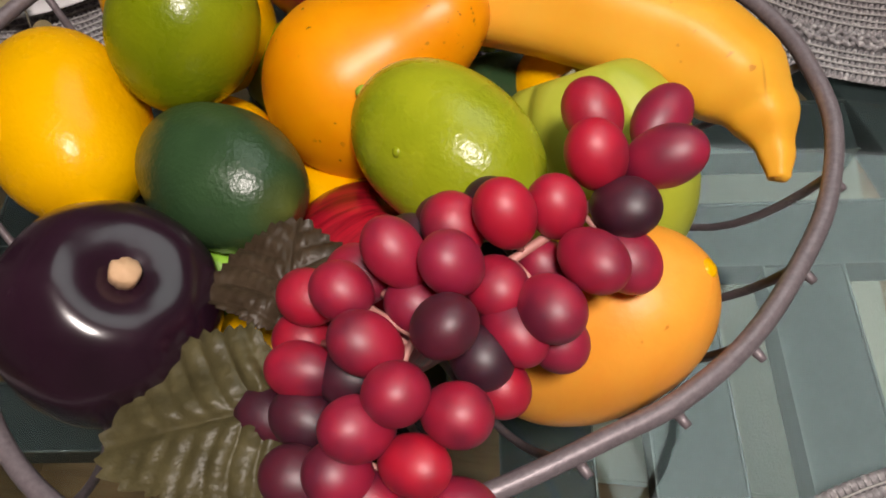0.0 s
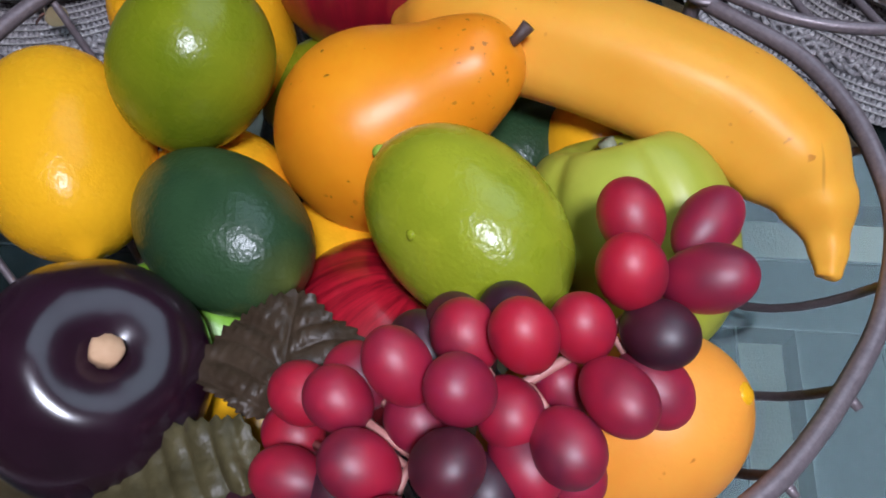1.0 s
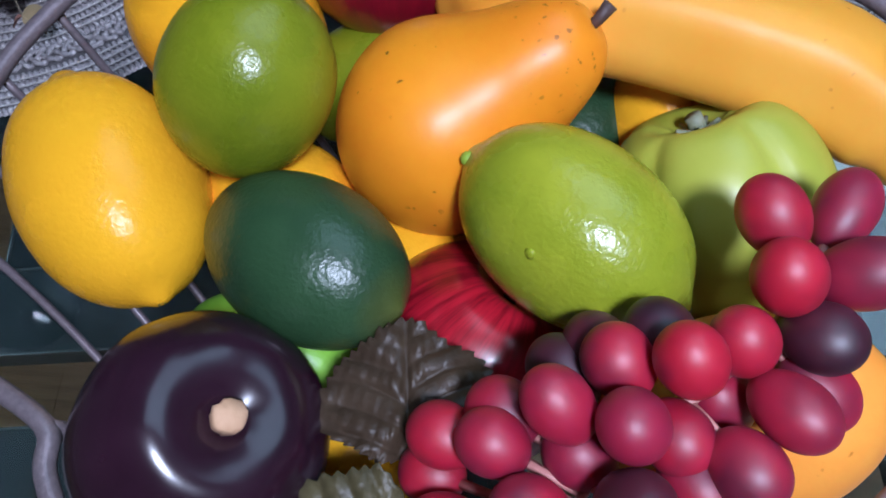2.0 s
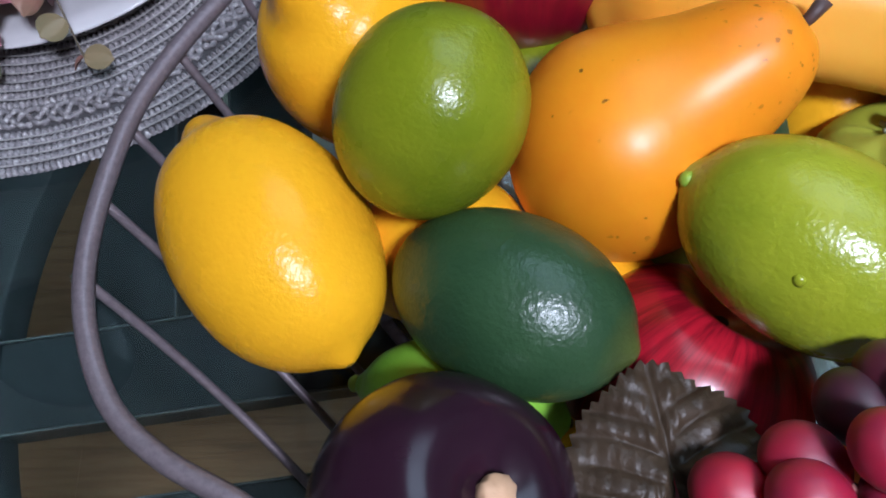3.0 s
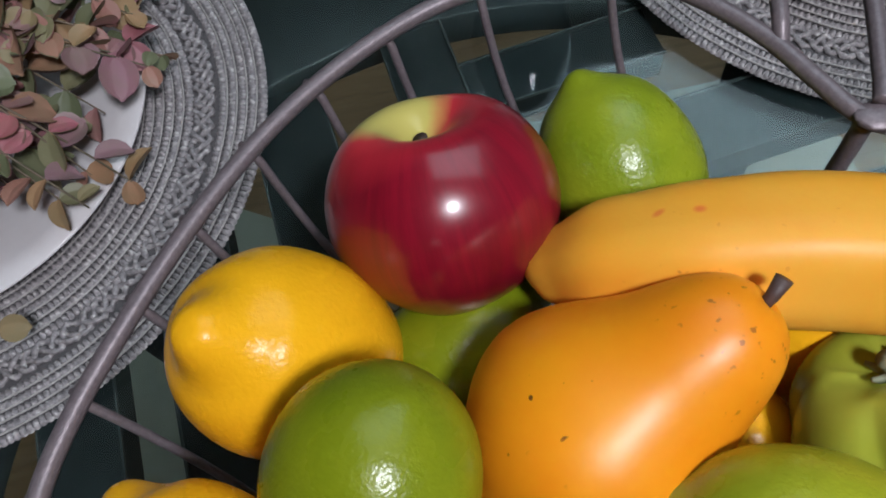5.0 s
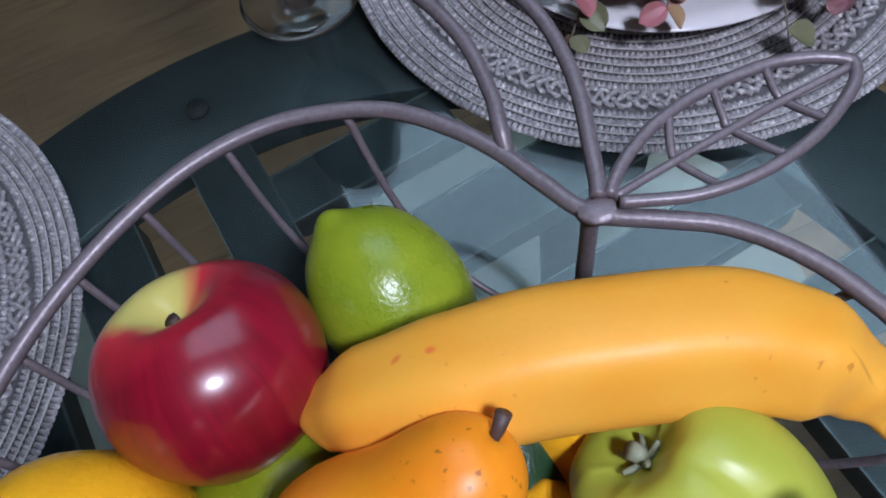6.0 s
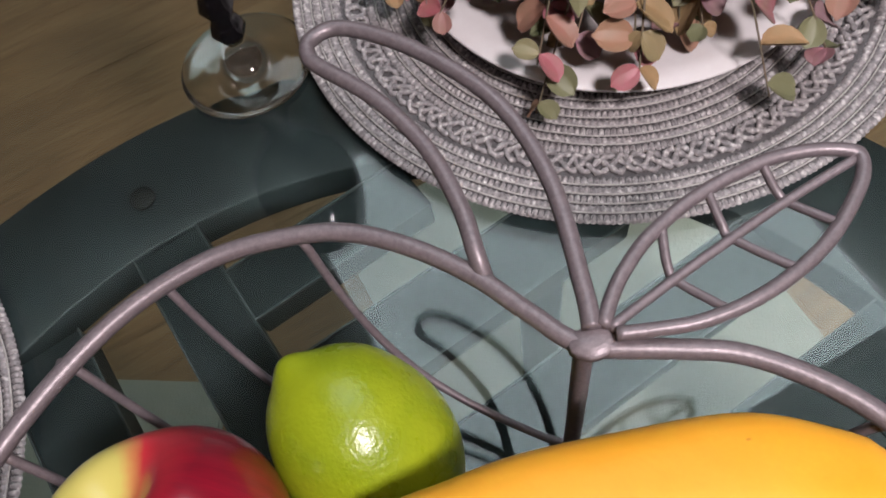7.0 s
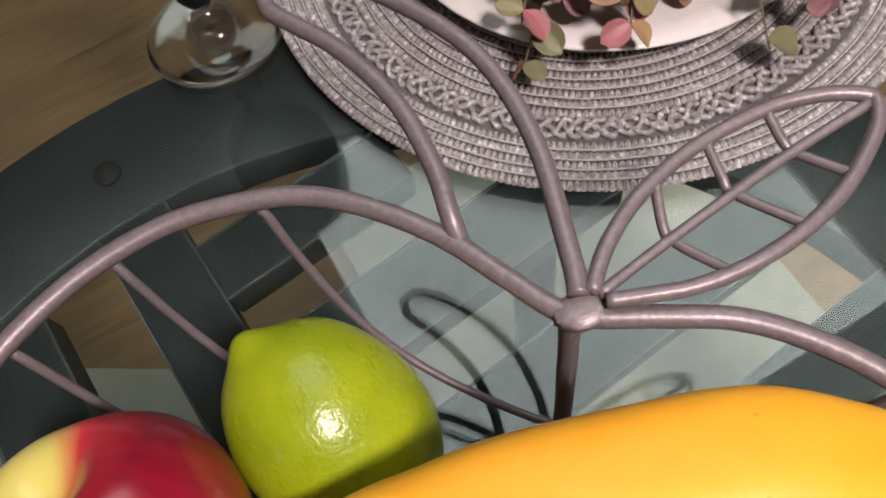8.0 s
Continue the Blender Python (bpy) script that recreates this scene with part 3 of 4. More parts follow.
def build_plant(at, seed, group):
    rng = random.Random(seed)
    root = new("potted_plant")
    root.location = at
    tagged(root, "artificial plant with faded green and pink leaves in a pot", "plant", group)
    part("pot", lathe([(0, 0), (0.036, 0), (0.040, 0.004), (0.048, 0.05), (0.050, 0.056), (0.047, 0.056), (0.044, 0.046), (0, 0.046)], 48), POT, root)
    stems = bmesh.new()
    V, F = [], []
    long_arms = 66
    for n in range(long_arms + 84):
        outer = n < long_arms
        w = 2 * math.pi * (n + rng.uniform(-0.35, 0.35)) / (long_arms if outer else 84)
        reach = (rng.uniform(0.125, 0.162) if n % 3 == 0 else rng.uniform(0.08, 0.135)) if outer else rng.uniform(0.025, 0.105)
        rise = rng.uniform(0.025, 0.06) if outer else rng.uniform(0.03, 0.075)
        dirn = Vector((math.cos(w), math.sin(w), 0))
        side = Vector((-dirn.y, dirn.x, 0)) * rng.uniform(-0.025, 0.025)
        end_z = (rng.uniform(0.008, 0.02) if reach > 0.142 else rng.uniform(0.018, 0.045)) if outer else 0.05 + rise * rng.uniform(0.3, 1.0)
        pts = smooth_path([(0, 0, 0.045), tuple(dirn * reach * 0.3 + Vector((0, 0, 0.055 + rise))), tuple(dirn * reach * 0.7 + side * 0.5 + Vector((0, 0, 0.5 * (0.055 + rise) + 0.5 * end_z + 0.012))),
                           tuple(dirn * reach + side + Vector((0, 0, end_z)))], 20)
        sweep(stems, pts, lambda u: 0.0012 * (1 - 0.6 * u), 6)
        for i in list(range(6, 13)) + list(range(13, 21, 2)):
            p = pts[i]
            tan = (pts[i] - pts[i - 1]).normalized()
            for sgn in (-1, 1):
                if rng.random() < 0.1:
                    continue
                out = (tan.cross(Vector((0, 0, 1))) * sgn + tan * rng.uniform(0.1, 0.8) + Vector((0, 0, rng.uniform(-0.4, 0.5)))).normalized()
                q = out.to_track_quat("Y", "Z").to_matrix().to_4x4()
                m = Matrix.Translation(p) @ q @ Matrix.Rotation(rng.uniform(-0.6, 0.6), 4, "Y") @ Matrix.Scale(rng.uniform(0.82, 1.26) * (1.0 if i < 19 else 0.75), 4)
                if outer and i > 16:
                    leaf = new("leaf", rng.choice(LEAVES))
                    leaf.parent = root
                    leaf.matrix_local = m
                else:
                    me = rng.choice(LEAVES)
                    old = len(V)
                    V.extend(tuple(m @ v.co) for v in me.vertices)
                    F.extend(tuple(old + k for k in f.vertices) for f in me.polygons)
    part("stem", stems, STEM_SPRIG, root)
    joined = bpy.data.meshes.new("joined")
    joined.from_pydata(V, [], F)
    inner = bmesh.new()
    inner.from_mesh(joined)
    bpy.data.meshes.remove(joined)
    tagged(part("inner_leaves", inner, EUCALYPTUS_ISLANDS, root), kind="stuff")
    return root


def build_glass(at, spin):
    g = new("wine_glass")
    g.matrix_world = Matrix.Translation(at) @ Matrix.Rotation(spin, 4, "Z")
    tagged(g, "stemmed wine glass with a clear foot and a black knobbed stem", "wine glass", "wine glasses on the table")
    part("foot", lathe([(0, 0.0006), (0.036, 0.0006), (0.0412, 0.0018), (0.0418, 0.0028), (0.041, 0.0036), (0.030, 0.0052), (0.018, 0.0095), (0.011, 0.016), (0.008, 0.024), (0, 0.026)], 64), CLEAR_GLASS, g, "clear glass foot")
    part("stem", lathe([(0, 0.0262), (0.007, 0.0262), (0.0105, 0.034), (0.0085, 0.041), (0.0065, 0.045), (0.0105, 0.054), (0.008, 0.062), (0.0065, 0.068), (0.009, 0.078), (0.012, 0.086), (0, 0.088)], 32,
                       lambda w, i: 1 + 0.05 * math.cos(6 * w)), BLACK_GLASS, g, "black knobbed stem")
    bowl = [(0, 0.0885), (0.014, 0.09), (0.028, 0.099), (0.037, 0.115), (0.041, 0.14), (0.040, 0.17), (0.036, 0.196), (0.0345, 0.2), (0.0335, 0.196), (0.0378, 0.17), (0.0388, 0.14), (0.0345, 0.117), (0.026, 0.103), (0.012, 0.095), (0, 0.094)]
    part("bowl", lathe(bowl, 64), BLACK_GLASS, g, "dark smoked bowl")
    return g


# ---- the basket ----
RIM_Z = 0.144
RIM = [(-0.096, -0.160), (-0.122, -0.145), (-0.138, -0.131), (-0.148, -0.112), (-0.153, -0.090), (-0.152, -0.064), (-0.146, -0.034), (-0.136, -0.012), (-0.122, 0.010),
       (-0.102, 0.037), (-0.080, 0.062), (-0.055, 0.084), (-0.026, 0.102), (0.005, 0.114), (0.036, 0.1165), (0.062, 0.110), (0.081, 0.100), (0.097, 0.083), (0.109, 0.064), (0.117, 0.045),
       (0.126, 0.027), (0.147, 0.013), (0.163, 0.002), (0.176, -0.014), (0.1855, -0.034), (0.1918, -0.064), (0.1868, -0.096), (0.1756, -0.1222), (0.157, -0.152), (0.135, -0.174), (0.113, -0.188),
       (0.080, -0.207), (0.042, -0.224), (0.005, -0.231), (-0.027, -0.229), (-0.055, -0.216), (-0.077, -0.196), (-0.092, -0.174)]
AXIS = Vector((0.766, 0.643, 0))
ACROSS = Vector((0.643, -0.766, 0))
MID = Vector((0.015, -0.067, 0))


def build_basket():
    root = new("fruit_basket")
    root.location = (0, 0, 0)
    tagged(root, "apple-shaped brown metal wire basket standing on the glass table", "basket")
    rim_pts = smooth_path([(x, y, RIM_Z) for x, y in RIM], 190, True)
    part("rim", tube(rim_pts, 0.0033, 12, True), WIRE, root)
    # cross wires, each sagging from rim to rim, with a peg end outside the rim
    for s in (0.152, 0.1205, 0.0855, 0.053, 0.020, -0.013, -0.044, -0.076, -0.105, -0.1262, -0.1445):
        hits = []
        for a, b in zip(rim_pts, rim_pts[1:] + rim_pts[:1]):
            da, db = (a - MID).dot(AXIS) - s, (b - MID).dot(AXIS) - s
            if da * db < 0:
                f = da / (da - db)
                hits.append((a.lerp(b, f) - MID).dot(ACROSS))
        if len(hits) < 2:
            continue
        q0, q1 = min(hits), max(hits)
        floor_z = 0.042 + 0.12 * max(0.0, abs(s) - 0.1)
        front = max(0.0, min(1.0, (-0.06 - s) / 0.085))
        run, lean = 0.028 + 0.024 * front, 0.12 - 0.05 * front
        pts = []
        n = 36
        for i in range(n + 1):
            u = 0.5 - 0.5 * math.cos(math.pi * i / n)
            q = q0 - 0.0045 + (q1 - q0 + 0.009) * u
            k = max(0.0, min(q - q0, q1 - q))
            z = floor_z + (RIM_Z - 0.0035 - floor_z) * math.exp(-k / run)
            pts.append(MID + AXIS * s * (1 - lean * (RIM_Z - z) / (RIM_Z - floor_z)) + ACROSS * q + Vector((0, 0, z)))
        part("cross_wire", tube(pts, 0.0017, 8), WIRE, root)
        for end, sg in ((pts[0], -1), (pts[-1], 1)):
            peg = tube([end - ACROSS * sg * 0.003, end, end + ACROSS * sg * 0.0025], lambda u: 0.0019 - 0.0005 * u, 8)
            part("peg", peg, WIRE, root)
    # spine from the stalk down, under the fruit and up to the front
    back, front = Vector((0.126, 0.027, RIM_Z)), Vector((-0.095, -0.161, RIM_Z))
    spine = smooth_path([tuple(back + Vector((0, 0, -0.002))), (0.124, 0.024, 0.10), (0.119, 0.018, 0.055), (0.10, 0.003, 0.036), (0.015, -0.068, 0.030), (-0.07, -0.139, 0.036), (-0.088, -0.154, 0.06), tuple(front)], 60)
    part("spine", tube(spine, 0.0033, 10), WIRE, root)
    for s in (-0.07, 0.07):
        c = MID + AXIS * s
        foot = smooth_path([tuple(c - ACROSS * 0.055 + Vector((0, 0, 0.036))), tuple(c - ACROSS * 0.06 + Vector((0, 0, 0.0034))), tuple(c + Vector((0, 0, 0.0032))), tuple(c + ACROSS * 0.06 + Vector((0, 0, 0.0034))), tuple(c + ACROSS * 0.055 + Vector((0, 0, 0.036)))], 30)
        part("foot", tube(foot, 0.003, 8), WIRE, root)
    # stalk loop
    loop = [(0.1112, 0.0618), (0.1128, 0.0705), (0.1165, 0.0865), (0.1178, 0.113), (0.112, 0.1416), (0.1015, 0.165), (0.0995, 0.1725), (0.1035, 0.1795), (0.1164, 0.1778), (0.1344, 0.1535), (0.1476, 0.1170), (0.1465, 0.0795), (0.1345, 0.0410), (0.1295, 0.029)]
    part("stalk", tube(smooth_path([(x, y, 0.149 if n else 0.1435) for n, (x, y) in enumerate(loop)], 90), 0.0031, 10), WIRE, root, "open metal stalk loop")
    # leaf with a midrib and side veins
    out = [(0.1325, 0.0275), (0.1428, 0.0362), (0.156, 0.0432), (0.168, 0.0468), (0.180, 0.0488), (0.193, 0.0492), (0.209, 0.0478), (0.222, 0.0435), (0.231, 0.0378), (0.2332, 0.0336), (0.227, 0.0264), (0.2088, 0.0170), (0.1908, 0.0126), (0.1735, 0.0118), (0.1584, 0.0140), (0.1476, 0.0178), (0.1345, 0.0235)]
    part("leaf_outline", tube(smooth_path([(x, y, 0.1500) for x, y in out], 80), 0.0024, 8), WIRE, root)
    part("leaf_midrib", tube(smooth_path([(0.134, 0.0262, 0.1495), (0.162, 0.0300, 0.1476), (0.2028, 0.0336, 0.1476), (0.232, 0.0340, 0.1495)], 20), 0.0017, 8), WIRE, root)
    for vein in (((0.1665, 0.0460), (0.1612, 0.0350), (0.1610, 0.0290), (0.1668, 0.0130)), ((0.1858, 0.0486), (0.1836, 0.0375), (0.1838, 0.0322), (0.1920, 0.0130)), ((0.2064, 0.0480), (0.2050, 0.0378), (0.2066, 0.0325), (0.2120, 0.0188))):
        part("leaf_vein", tube(smooth_path([(x, y, z) for (x, y), z in zip(vein, (0.1498, 0.1472, 0.1462, 0.1498))], 18), 0.0016, 8), WIRE, root)
    weld = dent(lathe([(0, -0.006), (0.006, -0.005), (0.0085, -0.001), (0.0075, 0.003), (0.004, 0.0055), (0, 0.006)], 20), 0.0016, 220, 3)
    w = part("weld", weld, WIRE, root, "rough welded joint")
    w.location = (0.1298, 0.0262, 0.1458)
    w.scale = (1.1, 0.72, 0.34)


# ---- fruit ----
def citrus(name, at, axis, a, b, material, label, nub=0.14, tip=0.05, seed=1, group="", neck=11.0):
    """An ellipsoid with a nipple at the +axis end and a smaller one at the other."""
    prof = []
    n = 72
    for i in range(n + 1):
        th = math.pi * i / n
        z, r = a * math.cos(th), b * math.sin(th) ** 0.96 if 0 < i < n else 0.0
        d = math.degrees(th)
        if nub > 0.13:
            z += a * nub * (math.exp(-(d / neck) ** 3.2) - 0.22 * math.exp(-((d - 1.75 * neck) / (0.6 * neck)) ** 2))
        else:
            z += a * nub * math.exp(-(d / neck) ** 2.2)
        z -= a * tip * math.exp(-((180 - math.degrees(th)) / 9.0) ** 2)
        prof.append((r, z))
    ob = part(name, dent(lathe(prof[::-1], 56), 0.0009, 38, seed), material)
    ob.matrix_world = along(at, axis, 40 * seed)
    tagged(ob, label, name.split("_")[-1], group)
    scar = part("stem_scar", dent(lathe([(0, -0.0022), (0.0015, -0.0014), (0.0017, 0.0), (0.0010, 0.0005), (0, 0.0003)], 12), 0.0005, 700, seed), SCAR, ob)
    scar.matrix_local = Matrix.Translation((0, 0, -a * (1 + tip) + 0.0004)) @ Matrix.Rotation(math.pi, 4, "X")
    return ob


def calyx(parent, z, r, material, name="nub"):
    c = part(name, dent(lathe([(0, -0.002), (r, -0.0015), (r * 1.1, 0.0003), (r * 0.7, 0.0016), (0, 0.0019)], 14), 0.0005, 600, 2), material, parent)
    c.location = (0, 0, z)
    return c


def apple(name, at, axis, R, material, label, seed, spin=0.0):
    prof = []
    n = 40
    for i in range(n + 1):
        th = math.pi * i / n
        r = R * math.sin(th) * (1.0 + 0.05 * math.cos(th))
        z = 0.97 * R * math.cos(th)
        d = math.degrees(th)
        z -= 0.36 * R * math.exp(-(d / 19.0) ** 2)
        z += 0.2 * R * math.exp(-((180 - d) / 17.0) ** 2)
        prof.append((r if 0 < i < n else 0.0, z))
    ob = part(name, dent(lathe(prof[::-1], 64, lambda w, i: 1 + 0.012 * math.cos(5 * w)), 0.0012, 30, seed), material)
    ob.matrix_world = along(at, axis, spin)
    tagged(ob, label, "apple")
    part("stem", tube([(0, 0, 0.5 * R), (0.001, 0, 0.58 * R), (0.002, 0.001, 0.66 * R)], lambda u: 0.0016 + 0.0012 * u ** 2, 8), STEM_BROWN, ob)
    return ob


def build_fruit():
    citrus("lemon", (-0.0983, -0.0777, 0.1369), (-0.530, 0.845, 0.060), 0.0445, 0.0318, LEMON, "bright yellow plastic lemon leaning on the basket wires", 0.14, 0.07, 1, "lemons in the basket", 15.0)
    citrus("lemon", (-0.0716, -0.0014, 0.1276), (-0.30, -0.11, 0.94), 0.0450, 0.0342, LEMON, "bright yellow plastic lemon standing on end beside an apple", 0.16, 0.05, 2, "lemons in the basket", 15.5)
    citrus("lime", (-0.0460, -0.0536, 0.1665), (0.471, 0.323, 0.82), 0.0322, 0.0278, LIME_DARK_OLIVE, "olive green plastic lime lying on top of the lemons", 0.03, 0.04, 3, "limes in the basket")
    o = citrus("lime", (0.0571, -0.0962, 0.1567), (-0.801, 0.598, 0.043), 0.0385, 0.0272, LIME, "large yellow-green plastic lime with a small wart", 0.07, 0.06, 4, "limes in the basket")
    nub = calyx(o, 0.0, 0.0022, NUB_GREEN)
    nub.matrix_local = o.matrix_world.inverted() @ along((0.0246, -0.0760, 0.1618), (-0.8, 0.55, 0.25))
    wart = part("wart", dent(lathe([(0, -0.0012), (0.0016, -0.0008), (0.0018, 0.0), (0.0010, 0.0009), (0, 0.0011)], 14), 0.0003, 500, 3), LIME, o)
    spot = Vector((-0.0136, -0.0158, 0.0178))
    spot = (along((0, 0, 0), (-0.801, 0.598, 0.043), 160).inverted() @ spot)
    wart.matrix_local = along(spot * 0.985, Vector((spot.x, spot.y, spot.z * 0.5))) @ Matrix.Diagonal((0.95, 0.95, 0.6, 1))
    o = citrus("lime", (-0.0256, -0.1036, 0.1436), (-0.84, 0.492, -0.227), 0.0368, 0.0264, LIME_DEEP, "dark green plastic lime turning yellow at one end", 0.05, 0.06, 5, "limes in the basket")
    o = citrus("lime", (0.0528, 0.0419, 0.1166), (-0.26, 0.76, 0.60), 0.0365, 0.0288, LIME_BRIGHT, "bright green plastic lime with a pointed end", 0.12, 0.05, 6, "limes in the basket", 13.0)
    apple("apple", (-0.0127, 0.0355, 0.1350), APPLE_AXIS, 0.0388, APPLE, "glossy red plastic apple with a pale yellow crown", 1)
    apple("apple", (0.0300, -0.1205, 0.1025), (0.45, 0.55, 0.70), 0.0398, APPLE_DEEP, "deep red plastic apple half hidden under the grapes", 2)
    # eggplant
    prof = []
    for i in range(41):
        th = math.pi * i / 40
        d = math.degrees(th)
        z = (0.034 if d < 90 else 0.044) * math.cos(th) - 0.0095 * math.exp(-(d / 27.0) ** 2) - 0.0022 * math.exp(-(d / 10.0) ** 2)
        prof.append((0.0352 * math.sin(th) if 0 < i < 40 else 0.0, z))
    egg = part("eggplant", dent(dent(lathe(prof[::-1], 72), 0.0030, 24, 4), 0.0008, 70, 8), EGGPLANT)
    egg.matrix_world = along((-0.0453, -0.1615, 0.1480), (0.50, 0.10, 0.86))
    tagged(egg, "glossy dark purple plastic eggplant with a cut stem", "eggplant")
    st = part("stem", dent(lathe([(0, -0.005), (0.0044, -0.005), (0.0047, 0.001), (0.0043, 0.0022), (0, 0.0025)], 18), 0.0011, 500, 5), CUT_STEM, egg, "pale cut stem")
    st.location = (0, 0, 0.0262)
    # pear
    A, B = Vector((0.0138, -0.0486, 0.1345)), Vector((0.0605, -0.0339, 0.1706))
    L = (B - A).length
    prof = [(0, -0.0375), (0.006, -0.0372), (0.014, -0.0348), (0.022, -0.030), (0.029, -0.0235), (0.0345, -0.015), (0.0375, -0.006), (0.0382, 0.003), (0.0362, 0.012), (0.0325, 0.020), (0.0280, 0.0275),
            (0.0240, 0.035), (0.0210, 0.043), (0.0182, 0.050), (0.0146, 0.0565), (0.0098, 0.0610), (0.0045, 0.0630), (0.0, L + 0.0012)]
    fine = [(p.x, p.y) for p in smooth_path([(r, z, 0) for r, z in prof], 60)]
    fine[0], fine[-1] = (0, fine[0][1]), (0, fine[-1][1])
    pear = part("pear", dent(lathe([(max(r, 0), z) for r, z in fine], 60), 0.0016, 26, 7), PEAR)
    pear.matrix_world = along(A, B - A)
    tagged(pear, "glossy orange plastic pear with brown specks and a stalk", "pear")
    part("stem", tube([(0, 0, L - 0.002), (0.0005, 0.0005, L + 0.004), (0.0022, 0.001, L + 0.0095)], lambda u: 0.0017 + 0.0008 * u * u, 10), STEM_BROWN, pear)
    # papaya-like mango
    M, E = Vector((0.1085, -0.1430, 0.1235)), Vector((0.142, -0.1364, 0.157))
    o = citrus("mango", M, E - M, 0.0470, 0.0318, MANGO, "pale orange plastic mango under the grapes", 0.03, 0.03, 8)
    calyx(o, 0.0474, 0.0035, LEMON, "stem_scar")
    # pepper: five lobes round a sunken stem
    prof = []
    for i in range(45):
        th = math.pi * i / 44
        d = math.degrees(th)
        z = (0.040 if d < 90 else 0.049) * math.cos(th) - 0.013 * math.exp(-(d / 21.0) ** 2) + 0.008 * math.exp(-((180 - d) / 20.0) ** 2)
        prof.append((0.0385 * math.sin(th) ** 0.85 if 0 < i < 44 else 0.0, z))
    rows = prof[::-1]
    pep = part("pepper", dent(lathe(rows, 80, lambda w, i: 1 - 0.13 * (1 - abs(math.cos(2.5 * w + 0.3))) ** 2.2), 0.0016, 25, 9), PEPPER)
    pep.matrix_world = along((0.1095, -0.0715, 0.1235), (-0.33, 0.70, 0.62))
    tagged(pep, "pale green lobed plastic bell pepper", "pepper")
    star = bmesh.new()
    for k in range(5):
        w = 2 * math.pi * k / 5
        d = Vector((math.cos(w), math.sin(w), 0))
        sweep(star, [d * 0.001 + Vector((0, 0, 0.0275)), d * 0.004 + Vector((0, 0, 0.0285)), d * 0.0075 + Vector((0, 0, 0.0310))], lambda u: 0.0024 * (1 - 0.7 * u), 6)
    sweep(star, [Vector((0, 0, 0.026)), Vector((0, 0, 0.031)), Vector((0.001, 0.0005, 0.0340))], 0.0030, 10)
    part("stem", star, STEM_GREEN, pep, "grey-green star-shaped stem")
    # banana
    line = [(0.0135, 0.008, 0.1220), (0.020, 0.005, 0.133), (0.036, -0.0015, 0.1435), (0.060, -0.0085, 0.1490), (0.085, -0.0140, 0.1505), (0.112, -0.0225, 0.1500), (0.138, -0.0315, 0.1475), (0.158, -0.0450, 0.1435), (0.1695, -0.0580, 0.1385), (0.1745, -0.0708, 0.1335), (0.1757, -0.0803, 0.1304), (0.1756, -0.0822, 0.1297)]
    radii = [0.004, 0.0125, 0.0190, 0.0218, 0.0226, 0.0226, 0.0222, 0.0200, 0.0130, 0.0068, 0.0043, 0.0014]

    def thick(u):
        f = u * (len(radii) - 1)
        k = min(int(f), len(radii) - 2)
        g = f - k
        g = g * g * (3 - 2 * g)
        return radii[k] + (radii[k + 1] - radii[k]) * g

    ban = part("banana", tube(smooth_path(line, 60), thick, 40, False, lambda w, u: 1 + 0.04 * math.cos(5 * w + 0.5)), BANANA)
    bruise(BANANA, (0.1640, -0.0535, 0.1510), (0.35, -0.93, -0.12), 0.0110, 0.0010, (0.36, 0.13, 0.02))
    bruise(BANANA, (0.0560, -0.0020, 0.1690), (0.6, -0.2, 0.1), 0.0022, 0.0016, (0.72, 0.12, 0.03))
    bruise(BANANA, (0.0460, 0.0010, 0.1640), (0.6, 0.2, 0.1), 0.0026, 0.0013, (0.72, 0.14, 0.03))
    tagged(ban, "large yellow-orange plastic banana lying across the fruit", "banana")
    # fruit that shows only in part, lower down
    citrus("lemon", (0.0958, -0.0235, 0.1040), (0.2, 0.55, 0.8), 0.0300, 0.0218, LEMON, "small yellow plastic lemon half hidden behind the pepper", 0.1, 0.05, 11, "lemons in the basket")
    citrus("lemon", (-0.0500, -0.0700, 0.1080), (0.7, -0.2, 0.5), 0.037, 0.027, LEMON, "yellow plastic lemon half hidden under the limes", 0.12, 0.05, 12, "lemons in the basket")
    citrus("lemon", (-0.0150, -0.1600, 0.0930), (0.7, 0.6, 0.3), 0.038, 0.026, LEMON, "yellow plastic lemon half hidden under the vine leaf", 0.12, 0.05, 13, "lemons in the basket")
    citrus("lime", (-0.0180, -0.0020, 0.0960), (0.8, 0.3, 0.2), 0.036, 0.026, LIME_DARK_OLIVE, "olive plastic lime half hidden under the apple", 0.08, 0.05, 14, "limes in the basket")
    o = citrus("lime", (-0.0410, -0.1258, 0.1120), (-0.96, 0.24, -0.12), 0.033, 0.0205, LEAF_LIME, "fresh green plastic lime under the eggplant", 0.1, 0.05, 15, "limes in the basket")
    calyx(o, 0.0365, 0.0026, NUB_GREEN)
    citrus("lime", (0.0640, -0.0260, 0.0930), (0.5, 0.6, 0.2), 0.032, 0.024, LIME_DEEP, "dark green plastic lime half hidden under the banana", 0.08, 0.05, 16, "limes in the basket")
    citrus("lemon", (0.0060, -0.0850, 0.0960), (0.6, -0.6, 0.1), 0.032, 0.0235, LEMON, "yellow plastic lemon half hidden under the pear", 0.1, 0.05, 19, "lemons in the basket")
    citrus("lime", (0.0310, -0.0760, 0.0930), (0.6, -0.6, 0.1), 0.030, 0.0215, PEPPER, "pale green plastic lime half hidden under the pear", 0.1, 0.05, 17, "limes in the basket")
